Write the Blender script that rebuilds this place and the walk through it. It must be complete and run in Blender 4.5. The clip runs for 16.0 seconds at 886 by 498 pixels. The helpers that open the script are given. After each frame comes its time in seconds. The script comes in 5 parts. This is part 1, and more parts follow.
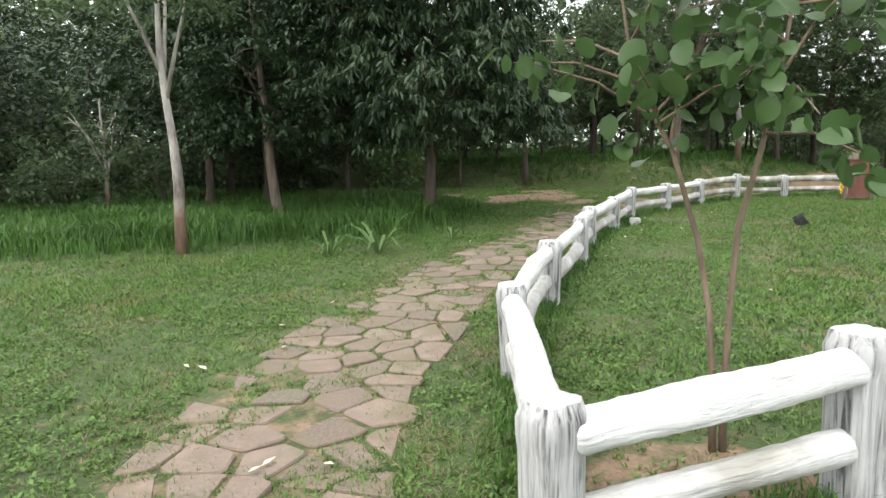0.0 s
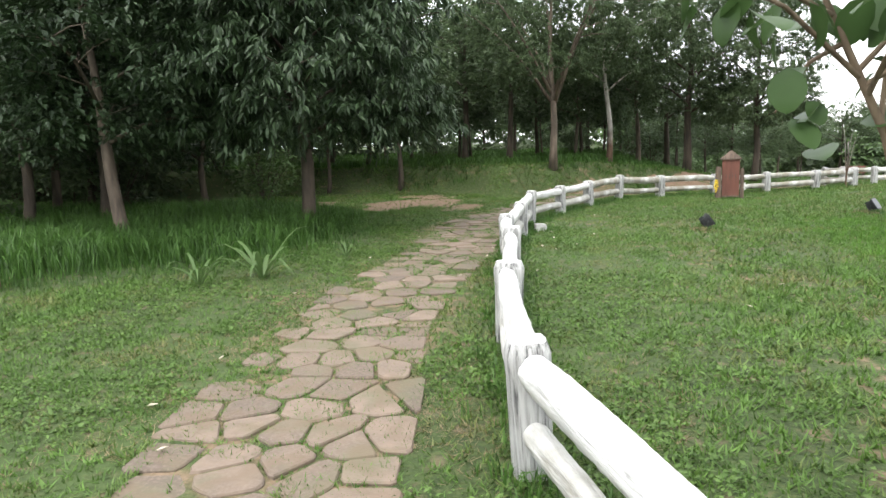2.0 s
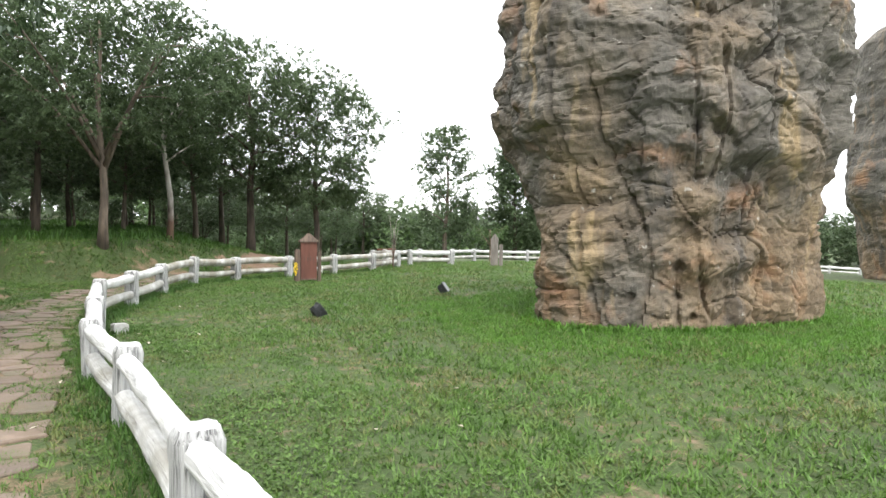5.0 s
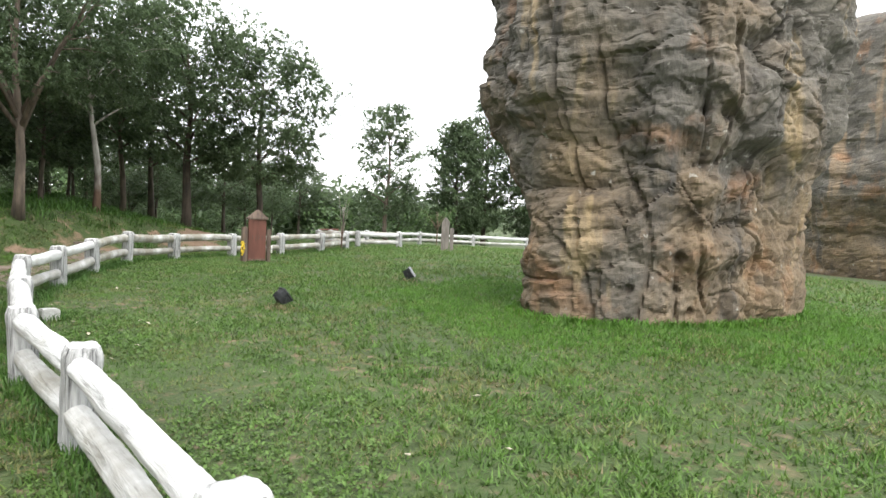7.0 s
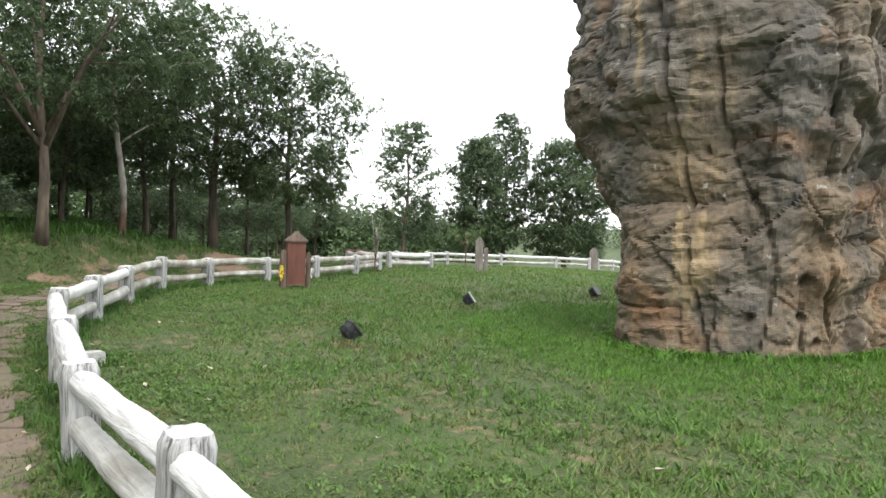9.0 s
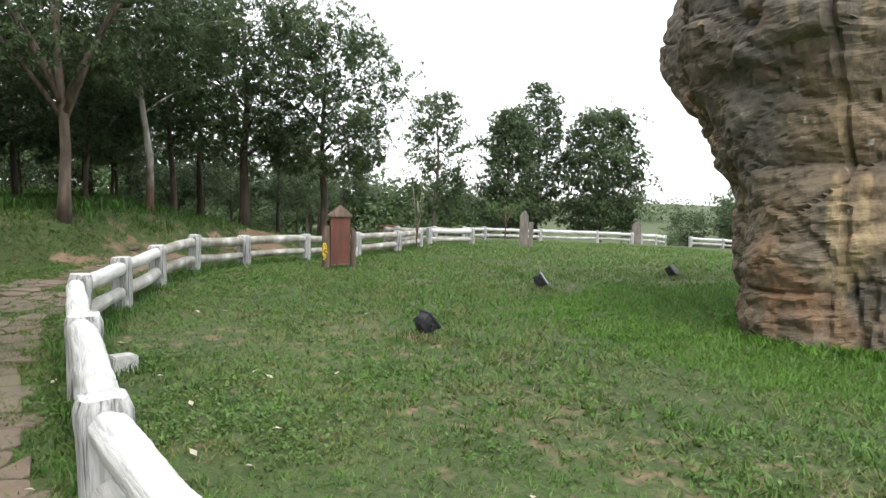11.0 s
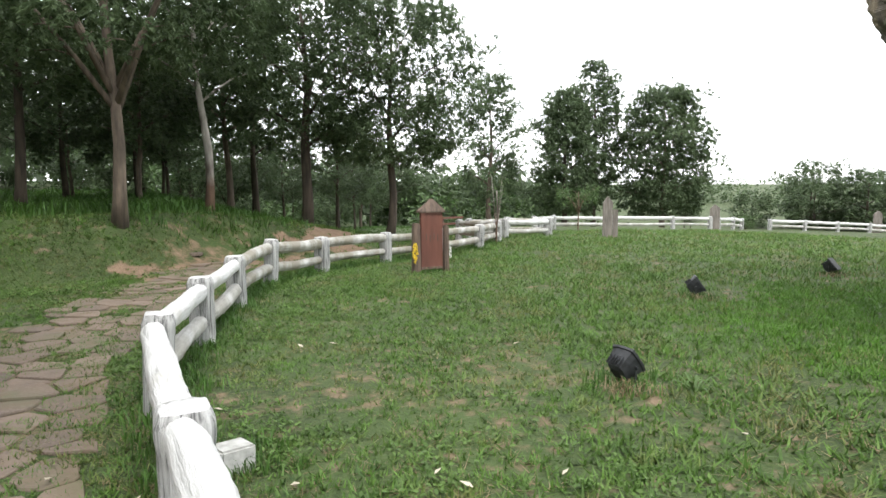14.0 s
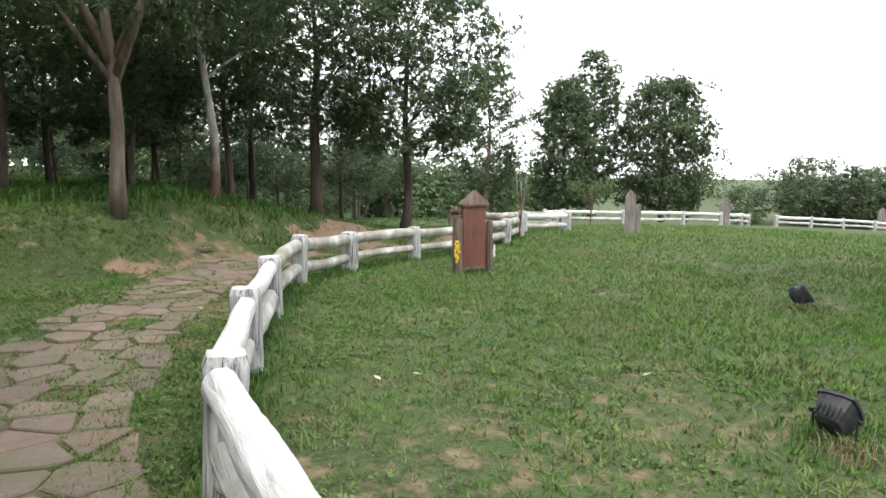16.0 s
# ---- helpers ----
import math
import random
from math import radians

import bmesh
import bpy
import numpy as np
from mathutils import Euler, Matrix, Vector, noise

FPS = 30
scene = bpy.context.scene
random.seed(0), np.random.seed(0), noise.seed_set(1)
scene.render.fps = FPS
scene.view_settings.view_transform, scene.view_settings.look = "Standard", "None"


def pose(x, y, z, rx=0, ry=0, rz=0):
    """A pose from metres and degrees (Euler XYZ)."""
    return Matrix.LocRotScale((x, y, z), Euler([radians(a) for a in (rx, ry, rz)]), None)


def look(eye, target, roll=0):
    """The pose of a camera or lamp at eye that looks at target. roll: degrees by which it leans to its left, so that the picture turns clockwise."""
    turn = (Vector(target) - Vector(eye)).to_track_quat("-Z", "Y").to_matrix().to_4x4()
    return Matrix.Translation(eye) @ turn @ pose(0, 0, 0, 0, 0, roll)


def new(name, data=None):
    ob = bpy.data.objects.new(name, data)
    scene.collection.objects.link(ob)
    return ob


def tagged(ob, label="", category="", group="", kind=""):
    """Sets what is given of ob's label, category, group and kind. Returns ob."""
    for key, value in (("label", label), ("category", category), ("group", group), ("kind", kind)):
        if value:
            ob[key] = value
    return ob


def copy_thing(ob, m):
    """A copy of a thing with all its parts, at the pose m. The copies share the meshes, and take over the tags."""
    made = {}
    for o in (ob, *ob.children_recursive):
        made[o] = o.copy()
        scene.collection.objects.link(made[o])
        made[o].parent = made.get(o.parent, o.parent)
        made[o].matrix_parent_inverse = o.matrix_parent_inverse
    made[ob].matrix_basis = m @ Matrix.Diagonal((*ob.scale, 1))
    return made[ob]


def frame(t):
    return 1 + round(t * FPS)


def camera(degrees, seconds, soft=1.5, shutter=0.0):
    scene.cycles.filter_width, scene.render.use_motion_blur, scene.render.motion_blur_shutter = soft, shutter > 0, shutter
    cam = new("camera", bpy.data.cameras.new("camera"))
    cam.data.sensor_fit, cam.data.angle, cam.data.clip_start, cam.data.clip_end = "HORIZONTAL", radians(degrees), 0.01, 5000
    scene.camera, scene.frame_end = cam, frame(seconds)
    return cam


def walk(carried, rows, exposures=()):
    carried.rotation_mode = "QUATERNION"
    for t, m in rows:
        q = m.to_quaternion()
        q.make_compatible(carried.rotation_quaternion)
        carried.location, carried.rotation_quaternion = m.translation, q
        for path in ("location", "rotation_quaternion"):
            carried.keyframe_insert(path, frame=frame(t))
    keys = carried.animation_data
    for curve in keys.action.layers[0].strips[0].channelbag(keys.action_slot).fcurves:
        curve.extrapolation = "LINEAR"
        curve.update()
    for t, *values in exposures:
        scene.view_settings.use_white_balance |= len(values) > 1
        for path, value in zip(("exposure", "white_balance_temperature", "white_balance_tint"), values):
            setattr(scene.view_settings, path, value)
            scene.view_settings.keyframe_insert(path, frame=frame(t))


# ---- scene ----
cam = camera(68.4, 16.0)
PATH = [
    (0, (1.630, 0.416, 1.702), (0.769, 2.195, 1.394), -1.6),
    (0.5, (1.344, 0.719, 1.656), (0.603, 2.550, 1.341), -1.4),
    (1, (0.976, 1.137, 1.667), (0.368, 3.016, 1.351), -1.5),
    (1.5, (0.619, 1.387, 1.697), (0.115, 3.295, 1.377), -1.4),
    (2, (0.353, 1.710, 1.648), (-0.096, 3.636, 1.342), -2.0),
    (2.5, (0.148, 2.056, 1.670), (-0.188, 4.006, 1.378), -2.7),
    (3, (-0.100, 2.350, 1.673), (-0.187, 4.334, 1.425), -2.3),
    (3.5, (-0.251, 2.652, 1.638), (0.053, 4.610, 1.365), -1.3),
    (4, (-0.374, 3.068, 1.687), (0.180, 4.979, 1.484), -0.3),
    (4.5, (-0.592, 3.393, 1.700), (0.148, 5.247, 1.579), 0.0),
    (4.7, (-0.639, 3.509, 1.735), (0.181, 5.331, 1.644), 0.2),
    (6.8, (-0.937, 4.791, 1.676), (0.128, 6.477, 1.527), 2.7),
    (7, (-0.928, 4.984, 1.661), (0.159, 6.657, 1.525), 2.8),
    (7.5, (-1.012, 5.374, 1.711), (-0.008, 7.097, 1.570), 2.1),
    (8, (-1.172, 5.817, 1.724), (-0.129, 7.520, 1.638), 2.2),
    (8.2, (-1.198, 5.952, 1.712), (-0.132, 7.643, 1.634), 2.2),
    (10.3, (-1.079, 7.756, 1.557), (-0.012, 9.443, 1.446), 2.2),
    (10.5, (-1.053, 7.923, 1.561), (0.016, 9.608, 1.437), 2.4),
    (11, (-1.069, 8.284, 1.541), (-0.057, 10.001, 1.382), 1.6),
    (11.5, (-1.118, 8.662, 1.600), (-0.147, 10.400, 1.418), 1.8),
    (12, (-1.088, 9.093, 1.563), (-0.133, 10.840, 1.385), 1.7),
    (12.5, (-1.084, 9.465, 1.559), (-0.154, 11.227, 1.377), 0.9),
    (13, (-1.170, 9.862, 1.595), (-0.247, 11.626, 1.404), 0.4),
    (13.5, (-1.178, 10.260, 1.560), (-0.232, 12.012, 1.376), 0.1),
    (14, (-1.178, 10.653, 1.571), (-0.270, 12.425, 1.373), -0.2),
    (14.5, (-1.319, 11.084, 1.555), (-0.502, 12.896, 1.333), 0.4),
    (15, (-1.368, 11.470, 1.526), (-0.581, 13.294, 1.287), -0.1),
    (15.5, (-1.368, 11.921, 1.555), (-0.503, 13.712, 1.338), -0.3),
    (16, (-1.454, 12.345, 1.538), (-0.498, 14.088, 1.314), 0.6),
]
walk(cam, [(t, look(eye, target, roll)) for t, eye, target, roll in PATH],
     [(0, 1.57), (3.0, 1.7), (4.7, 1.66), (7.0, 1.58), (8.2, 1.5), (10.5, 1.3), (13.0, 1.42), (16.0, 1.45)])

# ---- sky and light: a bright overcast day ----
SUN_EL, SUN_AZ = radians(58), radians(200)
world = bpy.data.worlds.new("overcast_sky")
scene.world = world
world.use_nodes = True
wn, wl = world.node_tree.nodes, world.node_tree.links
sky = wn.new("ShaderNodeTexSky")
sky.sky_type, sky.sun_disc, sky.sun_elevation, sky.sun_rotation = "NISHITA", False, SUN_EL, SUN_AZ
sky_bg = wn["Background"]
sky_bg.inputs["Strength"].default_value = 0.10
wl.new(sky.outputs["Color"], sky_bg.inputs["Color"])
cloud_bg = wn.new("ShaderNodeBackground")
cloud_bg.inputs["Strength"].default_value = 1.0
cl_tex, cl_ramp = wn.new("ShaderNodeTexNoise"), wn.new("ShaderNodeValToRGB")
cl_tex.inputs["Scale"].default_value, cl_tex.inputs["Detail"].default_value = 2.2, 6.0
cl_ramp.color_ramp.elements[0].color, cl_ramp.color_ramp.elements[1].color = (0.86, 0.89, 0.94, 1), (1.06, 1.06, 1.05, 1)
wl.new(cl_tex.outputs["Fac"], cl_ramp.inputs["Fac"])
wl.new(cl_ramp.outputs["Color"], cloud_bg.inputs["Color"])
sky_mix = wn.new("ShaderNodeMixShader")
sky_mix.inputs["Fac"].default_value = 0.88
wl.new(sky_bg.outputs[0], sky_mix.inputs[1])
wl.new(cloud_bg.outputs[0], sky_mix.inputs[2])
wl.new(sky_mix.outputs[0], wn["World Output"].inputs["Surface"])
sun = new("sun", bpy.data.lights.new("sun", "SUN"))
sun.data.energy, sun.data.angle, sun.data.color = 0.9, radians(30), (1.0, 0.96, 0.9)
sun.matrix_world = look((0, 0, 30), (0 - 30 * math.sin(SUN_AZ) / math.tan(SUN_EL), 0 - 30 * math.cos(SUN_AZ) / math.tan(SUN_EL), 0))


# ---- materials ----
def material(name, rough=0.8):
    m = bpy.data.materials.new(name)
    m.use_nodes = True
    n = m.node_tree.nodes
    n["Principled BSDF"].inputs["Roughness"].default_value = rough
    return m, n, m.node_tree.links, n["Principled BSDF"]


def ramp(n, l, fac, *stops):
    r = n.new("ShaderNodeValToRGB")
    while len(r.color_ramp.elements) < len(stops):
        r.color_ramp.elements.new(0.5)
    for e, (p, c) in zip(r.color_ramp.elements, stops):
        e.position, e.color = p, (*c, 1)
    l.new(fac, r.inputs["Fac"])
    return r.outputs["Color"]


def noise_tex(n, l, scale, detail=5.0, stretch=(1, 1, 1), rough=0.55, world_space=False, distortion=0.0):
    co, mp, tx = n.new("ShaderNodeTexCoord"), n.new("ShaderNodeMapping"), n.new("ShaderNodeTexNoise")
    mp.inputs["Scale"].default_value = stretch
    if world_space:
        l.new(n.new("ShaderNodeNewGeometry").outputs["Position"], mp.inputs["Vector"])
    else:
        l.new(co.outputs["Object"], mp.inputs["Vector"])
    l.new(mp.outputs["Vector"], tx.inputs["Vector"])
    tx.inputs["Scale"].default_value, tx.inputs["Detail"].default_value = scale, detail
    tx.inputs["Roughness"].default_value, tx.inputs["Distortion"].default_value = rough, distortion
    return tx.outputs["Fac"]


def mix(n, l, fac, a, b, kind="MIX"):
    m = n.new("ShaderNodeMix")
    m.data_type, m.blend_type = "RGBA", kind
    for sock, v in ((m.inputs[0], fac), (m.inputs[6], a), (m.inputs[7], b)):
        if isinstance(v, (int, float)):
            sock.default_value = v
        elif isinstance(v, tuple):
            sock.default_value = (*v, 1)
        else:
            l.new(v, sock)
    return m.outputs[2]


def bump(n, l, height, bsdf, strength=0.5, distance=0.02):
    b = n.new("ShaderNodeBump")
    b.inputs["Strength"].default_value, b.inputs["Distance"].default_value = strength, distance
    l.new(height, b.inputs["Height"])
    l.new(b.outputs["Normal"], bsdf.inputs["Normal"])


def value_step(n, l, v, lo, hi):
    m = n.new("ShaderNodeMapRange")
    m.inputs["From Min"].default_value, m.inputs["From Max"].default_value = lo, hi
    l.new(v, m.inputs["Value"])
    return m.outputs["Result"]


def leaf_material(name, dark, light, dry=None, rough=0.5, patch=0.6, through_light=0.3, clump=0.0):
    """Leaf or blade: each island has its own shade, with slow drifts of colour across the place."""
    m, n, l, p = material(name, rough)
    geo = n.new("ShaderNodeNewGeometry")
    c = ramp(n, l, geo.outputs["Random Per Island"], (0.0, dark), (1.0, light))
    big = noise_tex(n, l, patch, 3.0, world_space=True)
    c = mix(n, l, value_step(n, l, big, 0.35, 0.7), c, mix(n, l, 0.55, c, light))
    if clump:
        k = noise_tex(n, l, clump, 3.0, world_space=True)
        c = mix(n, l, value_step(n, l, k, 0.36, 0.64), mix(n, l, 1.0, c, (0.56, 0.58, 0.55), "MULTIPLY"), mix(n, l, 0.3, c, light))
    if dry:
        d = noise_tex(n, l, 1.3, 4.0, world_space=True)
        f = n.new("ShaderNodeMath")
        f.operation = "MULTIPLY"
        l.new(value_step(n, l, d, 0.5, 0.72), f.inputs[0])
        l.new(geo.outputs["Random Per Island"], f.inputs[1])
        c = mix(n, l, f.outputs[0], c, dry)
    l.new(c, p.inputs["Base Color"])
    p.inputs["Specular IOR Level"].default_value = 0.35
    tr, mx = n.new("ShaderNodeBsdfTranslucent"), n.new("ShaderNodeMixShader")
    l.new(c, tr.inputs["Color"])
    mx.inputs["Fac"].default_value = through_light
    l.new(p.outputs[0], mx.inputs[1])
    l.new(tr.outputs[0], mx.inputs[2])
    l.new(mx.outputs[0], n["Material Output"].inputs["Surface"])
    return m


LAWN = leaf_material("lawn_blade", (0.036, 0.09, 0.014), (0.15, 0.27, 0.055), (0.26, 0.2, 0.1), clump=6.0)
FRESH = leaf_material("fresh_grass_blade", (0.055, 0.15, 0.016), (0.14, 0.3, 0.038), clump=4.0)
TALL = leaf_material("tall_grass_blade", (0.03, 0.08, 0.014), (0.1, 0.21, 0.04), clump=2.0)
DRY_GRASS = leaf_material("dry_grass_blade", (0.16, 0.115, 0.065), (0.31, 0.245, 0.145))
DARK_LEAF = leaf_material("glossy_dark_leaf", (0.015, 0.032, 0.013), (0.052, 0.086, 0.038), rough=0.42, through_light=0.2)
WOOD_LEAF = leaf_material("woodland_leaf", (0.055, 0.092, 0.044), (0.148, 0.206, 0.1), rough=0.45, patch=0.25, through_light=0.48, clump=0.8)
LIGHT_LEAF = leaf_material("light_green_leaf", (0.045, 0.095, 0.03), (0.12, 0.19, 0.065), through_light=0.3)
YOUNG_LEAF = leaf_material("broad_green_leaf", (0.026, 0.058, 0.02), (0.075, 0.135, 0.042), rough=0.42, patch=2.0, through_light=0.35)
WEED = leaf_material("low_weed_leaf", (0.05, 0.11, 0.02), (0.15, 0.25, 0.06), patch=1.5, clump=5.0)
LITTER = leaf_material("dry_leaf", (0.24, 0.19, 0.13), (0.62, 0.56, 0.46), through_light=0.1)


def bark_material(name, dark, light, scale=9.0):
    m, n, l, p = material(name, 0.9)
    a = noise_tex(n, l, scale, 6.0, (1, 1, 0.18))
    b = noise_tex(n, l, 1.6, 3.0)
    c = ramp(n, l, a, (0.3, dark), (0.7, light))
    c = mix(n, l, value_step(n, l, b, 0.45, 0.7), c, mix(n, l, 0.5, c, dark))
    l.new(c, p.inputs["Base Color"])
    bump(n, l, a, p, 0.7, 0.02)
    return m


BARK = bark_material("grey_brown_bark", (0.062, 0.049, 0.038), (0.21, 0.162, 0.122))
DARK_BARK = bark_material("dark_bark", (0.034, 0.027, 0.021), (0.11, 0.084, 0.061))
YOUNG_BARK = bark_material("tan_bark", (0.09, 0.065, 0.045), (0.22, 0.165, 0.11), 22.0)


def pale_bark_material():
    m, n, l, p = material("pale_peeling_bark", 0.85)
    z = n.new("ShaderNodeSeparateXYZ")
    l.new(n.new("ShaderNodeTexCoord").outputs["Object"], z.inputs[0])
    a = noise_tex(n, l, 5.0, 6.0, (1, 1, 0.25))
    pale = ramp(n, l, a, (0.35, (0.1, 0.085, 0.07)), (0.6, (0.42, 0.39, 0.35)))
    red = ramp(n, l, a, (0.3, (0.06, 0.036, 0.025)), (0.7, (0.18, 0.108, 0.07)))
    add = n.new("ShaderNodeMath")
    add.operation = "MULTIPLY_ADD"
    l.new(noise_tex(n, l, 2.5, 3.0), add.inputs[0])
    add.inputs[1].default_value = 1.6
    l.new(z.outputs["Z"], add.inputs[2])
    l.new(mix(n, l, value_step(n, l, add.outputs[0], 1.35, 2.05), red, pale), p.inputs["Base Color"])
    bump(n, l, a, p, 0.6, 0.015)
    return m


PALE_BARK = pale_bark_material()


def ground_material():
    m, n, l, p = material("grassy_soil", 0.95)
    fine, mid, big = (noise_tex(n, l, s, 6.0) for s in (28.0, 5.0, 0.55))
    turf = ramp(n, l, fine, (0.3, (0.018, 0.03, 0.008)), (0.55, (0.045, 0.07, 0.018)), (0.75, (0.1, 0.11, 0.04)))
    turf = mix(n, l, value_step(n, l, big, 0.4, 0.65), turf, mix(n, l, 0.5, turf, (0.06, 0.1, 0.022)))
    litter = ramp(n, l, mid, (0.35, (0.06, 0.045, 0.028)), (0.7, (0.16, 0.12, 0.075)))
    turf = mix(n, l, value_step(n, l, mid, 0.56, 0.72), turf, litter)
    earth = ramp(n, l, mix(n, l, 0.5, fine, mid), (0.3, (0.12, 0.078, 0.048)), (0.7, (0.26, 0.178, 0.118)))
    bare = n.new("ShaderNodeAttribute")
    bare.attribute_name = "bare_earth"
    edge = n.new("ShaderNodeMath")
    edge.operation = "MULTIPLY_ADD"
    l.new(mid, edge.inputs[0])
    edge.inputs[1].default_value = 0.8
    l.new(bare.outputs["Fac"], edge.inputs[2])
    l.new(mix(n, l, value_step(n, l, edge.outputs[0], 0.75, 1.0), turf, earth), p.inputs["Base Color"])
    bump(n, l, fine, p, 0.8, 0.03)
    return m


def flagstone_material():
    m, n, l, p = material("pinkish_sandstone", 0.85)
    info = n.new("ShaderNodeObjectInfo")
    tint = ramp(n, l, info.outputs["Random"], (0.0, (0.115, 0.088, 0.068)), (0.5, (0.182, 0.136, 0.102)), (1.0, (0.235, 0.175, 0.132)))
    a = noise_tex(n, l, 6.0, 7.0, world_space=True)
    b = noise_tex(n, l, 45.0, 4.0, world_space=True)
    c = mix(n, l, value_step(n, l, a, 0.35, 0.7), tint, mix(n, l, 0.6, tint, (0.1, 0.082, 0.066)))
    c = mix(n, l, value_step(n, l, b, 0.45, 0.8), c, (0.21, 0.165, 0.13))
    moss = noise_tex(n, l, 1.7, 5.0, world_space=True)
    c = mix(n, l, value_step(n, l, moss, 0.5, 0.72), c, (0.12, 0.12, 0.066))
    soil = noise_tex(n, l, 3.4, 6.0, world_space=True, distortion=0.6)
    c = mix(n, l, value_step(n, l, soil, 0.48, 0.62), c, mix(n, l, 0.6, c, (0.15, 0.108, 0.072)))
    l.new(c, p.inputs["Base Color"])
    bump(n, l, mix(n, l, 0.5, a, b), p, 0.5, 0.012)
    return m


def fence_material(name, along, yellow_grey=0.0):
    """Whitewashed cast-concrete log: grooves run along the log, dirt sits in patches; a darker yellow-grey can be mixed
    in.
    """
    m, n, l, p = material(name, 0.75)
    stretch = (1, 1, 0.1) if along == "z" else (0.1, 1, 1)
    g = noise_tex(n, l, 26.0, 6.0, stretch, distortion=0.4)
    w = noise_tex(n, l, 3.0, 5.0)
    s = noise_tex(n, l, 60.0, 3.0)
    white = ramp(n, l, g, (0.28, (0.3, 0.3, 0.29)), (0.38, (0.53, 0.53, 0.52)), (0.58, (0.65, 0.65, 0.64)))
    c = mix(n, l, value_step(n, l, w, 0.52, 0.72), white, mix(n, l, 0.5, white, (0.42, 0.41, 0.36)))
    c = mix(n, l, value_step(n, l, s, 0.66, 0.75), c, (0.4, 0.39, 0.35))
    if yellow_grey:
        c = mix(n, l, value_step(n, l, noise_tex(n, l, 2.2, 5.0), 0.36, 0.6), c, mix(n, l, yellow_grey, c, (0.2, 0.18, 0.125)))
    l.new(c, p.inputs["Base Color"])
    bump(n, l, g, p, 0.8, 0.03)
    return m


def cracked_post_material():
    m, n, l, p = material("weathered_white_post", 0.85)
    g = noise_tex(n, l, 34.0, 7.0, (1, 1, 0.06), distortion=0.9)
    w = noise_tex(n, l, 4.0, 4.0)
    c = ramp(n, l, g, (0.36, (0.08, 0.08, 0.08)), (0.43, (0.28, 0.28, 0.27)), (0.58, (0.44, 0.44, 0.43)))
    c = mix(n, l, value_step(n, l, w, 0.45, 0.7), c, mix(n, l, 0.5, c, (0.58, 0.58, 0.57)))
    l.new(c, p.inputs["Base Color"])
    bump(n, l, g, p, 1.0, 0.03)
    return m


def rock_material(name, pale):
    m, n, l, p = material(name, 0.95)
    broad = noise_tex(n, l, 0.55, 5.0, (1, 1, 0.7))
    streak = noise_tex(n, l, 1.5, 5.0, (1, 1, 0.16), distortion=0.6)
    layer = noise_tex(n, l, 1.5, 8.0, (0.7, 0.7, 1.7), 0.62, distortion=0.5)
    grain = noise_tex(n, l, 14.0, 7.0)
    grey = ramp(n, l, layer, (0.3, (0.075, 0.069, 0.058)), (0.5, (0.125, 0.113, 0.095)), (0.7, (0.185, 0.166, 0.136)))
    tan = ramp(n, l, layer, (0.3, (0.1, 0.073, 0.047)), (0.7, (0.25, 0.183, 0.113)))
    up = n.new("ShaderNodeSeparateXYZ")
    l.new(n.new("ShaderNodeTexCoord").outputs["Object"], up.inputs[0])
    crust = n.new("ShaderNodeMath")
    crust.operation = "MULTIPLY_ADD"
    l.new(up.outputs["Z"], crust.inputs[0])
    crust.inputs[1].default_value = -0.045
    l.new(broad, crust.inputs[2])
    c = mix(n, l, value_step(n, l, crust.outputs[0], 0.28, 0.5), grey, tan)
    c = mix(n, l, value_step(n, l, streak, 0.58, 0.68), c, mix(n, l, 0.6, c, (0.42, 0.31, 0.17) if pale else (0.34, 0.24, 0.15)))
    c = mix(n, l, value_step(n, l, streak, 0.42, 0.3), c, (0.088, 0.078, 0.067))
    rust = noise_tex(n, l, 0.9, 4.0)
    c = mix(n, l, value_step(n, l, rust, 0.58, 0.72), c, mix(n, l, 0.55, c, (0.34, 0.17, 0.08)))
    c = mix(n, l, 0.5, c, mix(n, l, 1.0, c, ramp(n, l, grain, (0.3, (0.35, 0.35, 0.35)), (0.7, (1.2, 1.2, 1.2))), "MULTIPLY"))
    spots = noise_tex(n, l, 5.5, 3.0)
    c = mix(n, l, value_step(n, l, spots, 0.68, 0.74), c, (0.36, 0.34, 0.3))
    l.new(c, p.inputs["Base Color"])
    bump(n, l, mix(n, l, 0.5, grain, layer), p, 0.8, 0.06)
    return m


def plain(name, dark, light, rough=0.7, scale=12.0, stretch=(1, 1, 1), metal=0.0, relief=0.3):
    m, n, l, p = material(name, rough)
    a = noise_tex(n, l, scale, 5.0, stretch)
    l.new(ramp(n, l, a, (0.3, dark), (0.7, light)), p.inputs["Base Color"])
    p.inputs["Metallic"].default_value = metal
    bump(n, l, a, p, relief, 0.008)
    return m


GROUND, FLAG = ground_material(), flagstone_material()
RAIL_PAINT, POST_PAINT = fence_material("whitewashed_rail", "x"), cracked_post_material()
# lower rails: the rail white mixed toward a darker yellow-grey
LOW_RAIL_PAINT = fence_material("yellow_grey_low_rail", "x", 0.6)
WEATHERED_RAIL = fence_material("weathered_far_rail", "x", 0.85)
CAP_PAINT = fence_material("whitewashed_cap", "z")
ROCK, ROCK_FAR = rock_material("weathered_sandstone", True), rock_material("brown_sandstone", False)
SIGN_RED = plain("red_brown_painted_board", (0.09, 0.034, 0.025), (0.2, 0.08, 0.055), 0.6, 5.0, (1, 1, 0.2))
SIGN_WOOD = plain("weathered_brown_timber", (0.07, 0.05, 0.04), (0.2, 0.145, 0.11), 0.85, 16.0, (1, 1, 0.15))
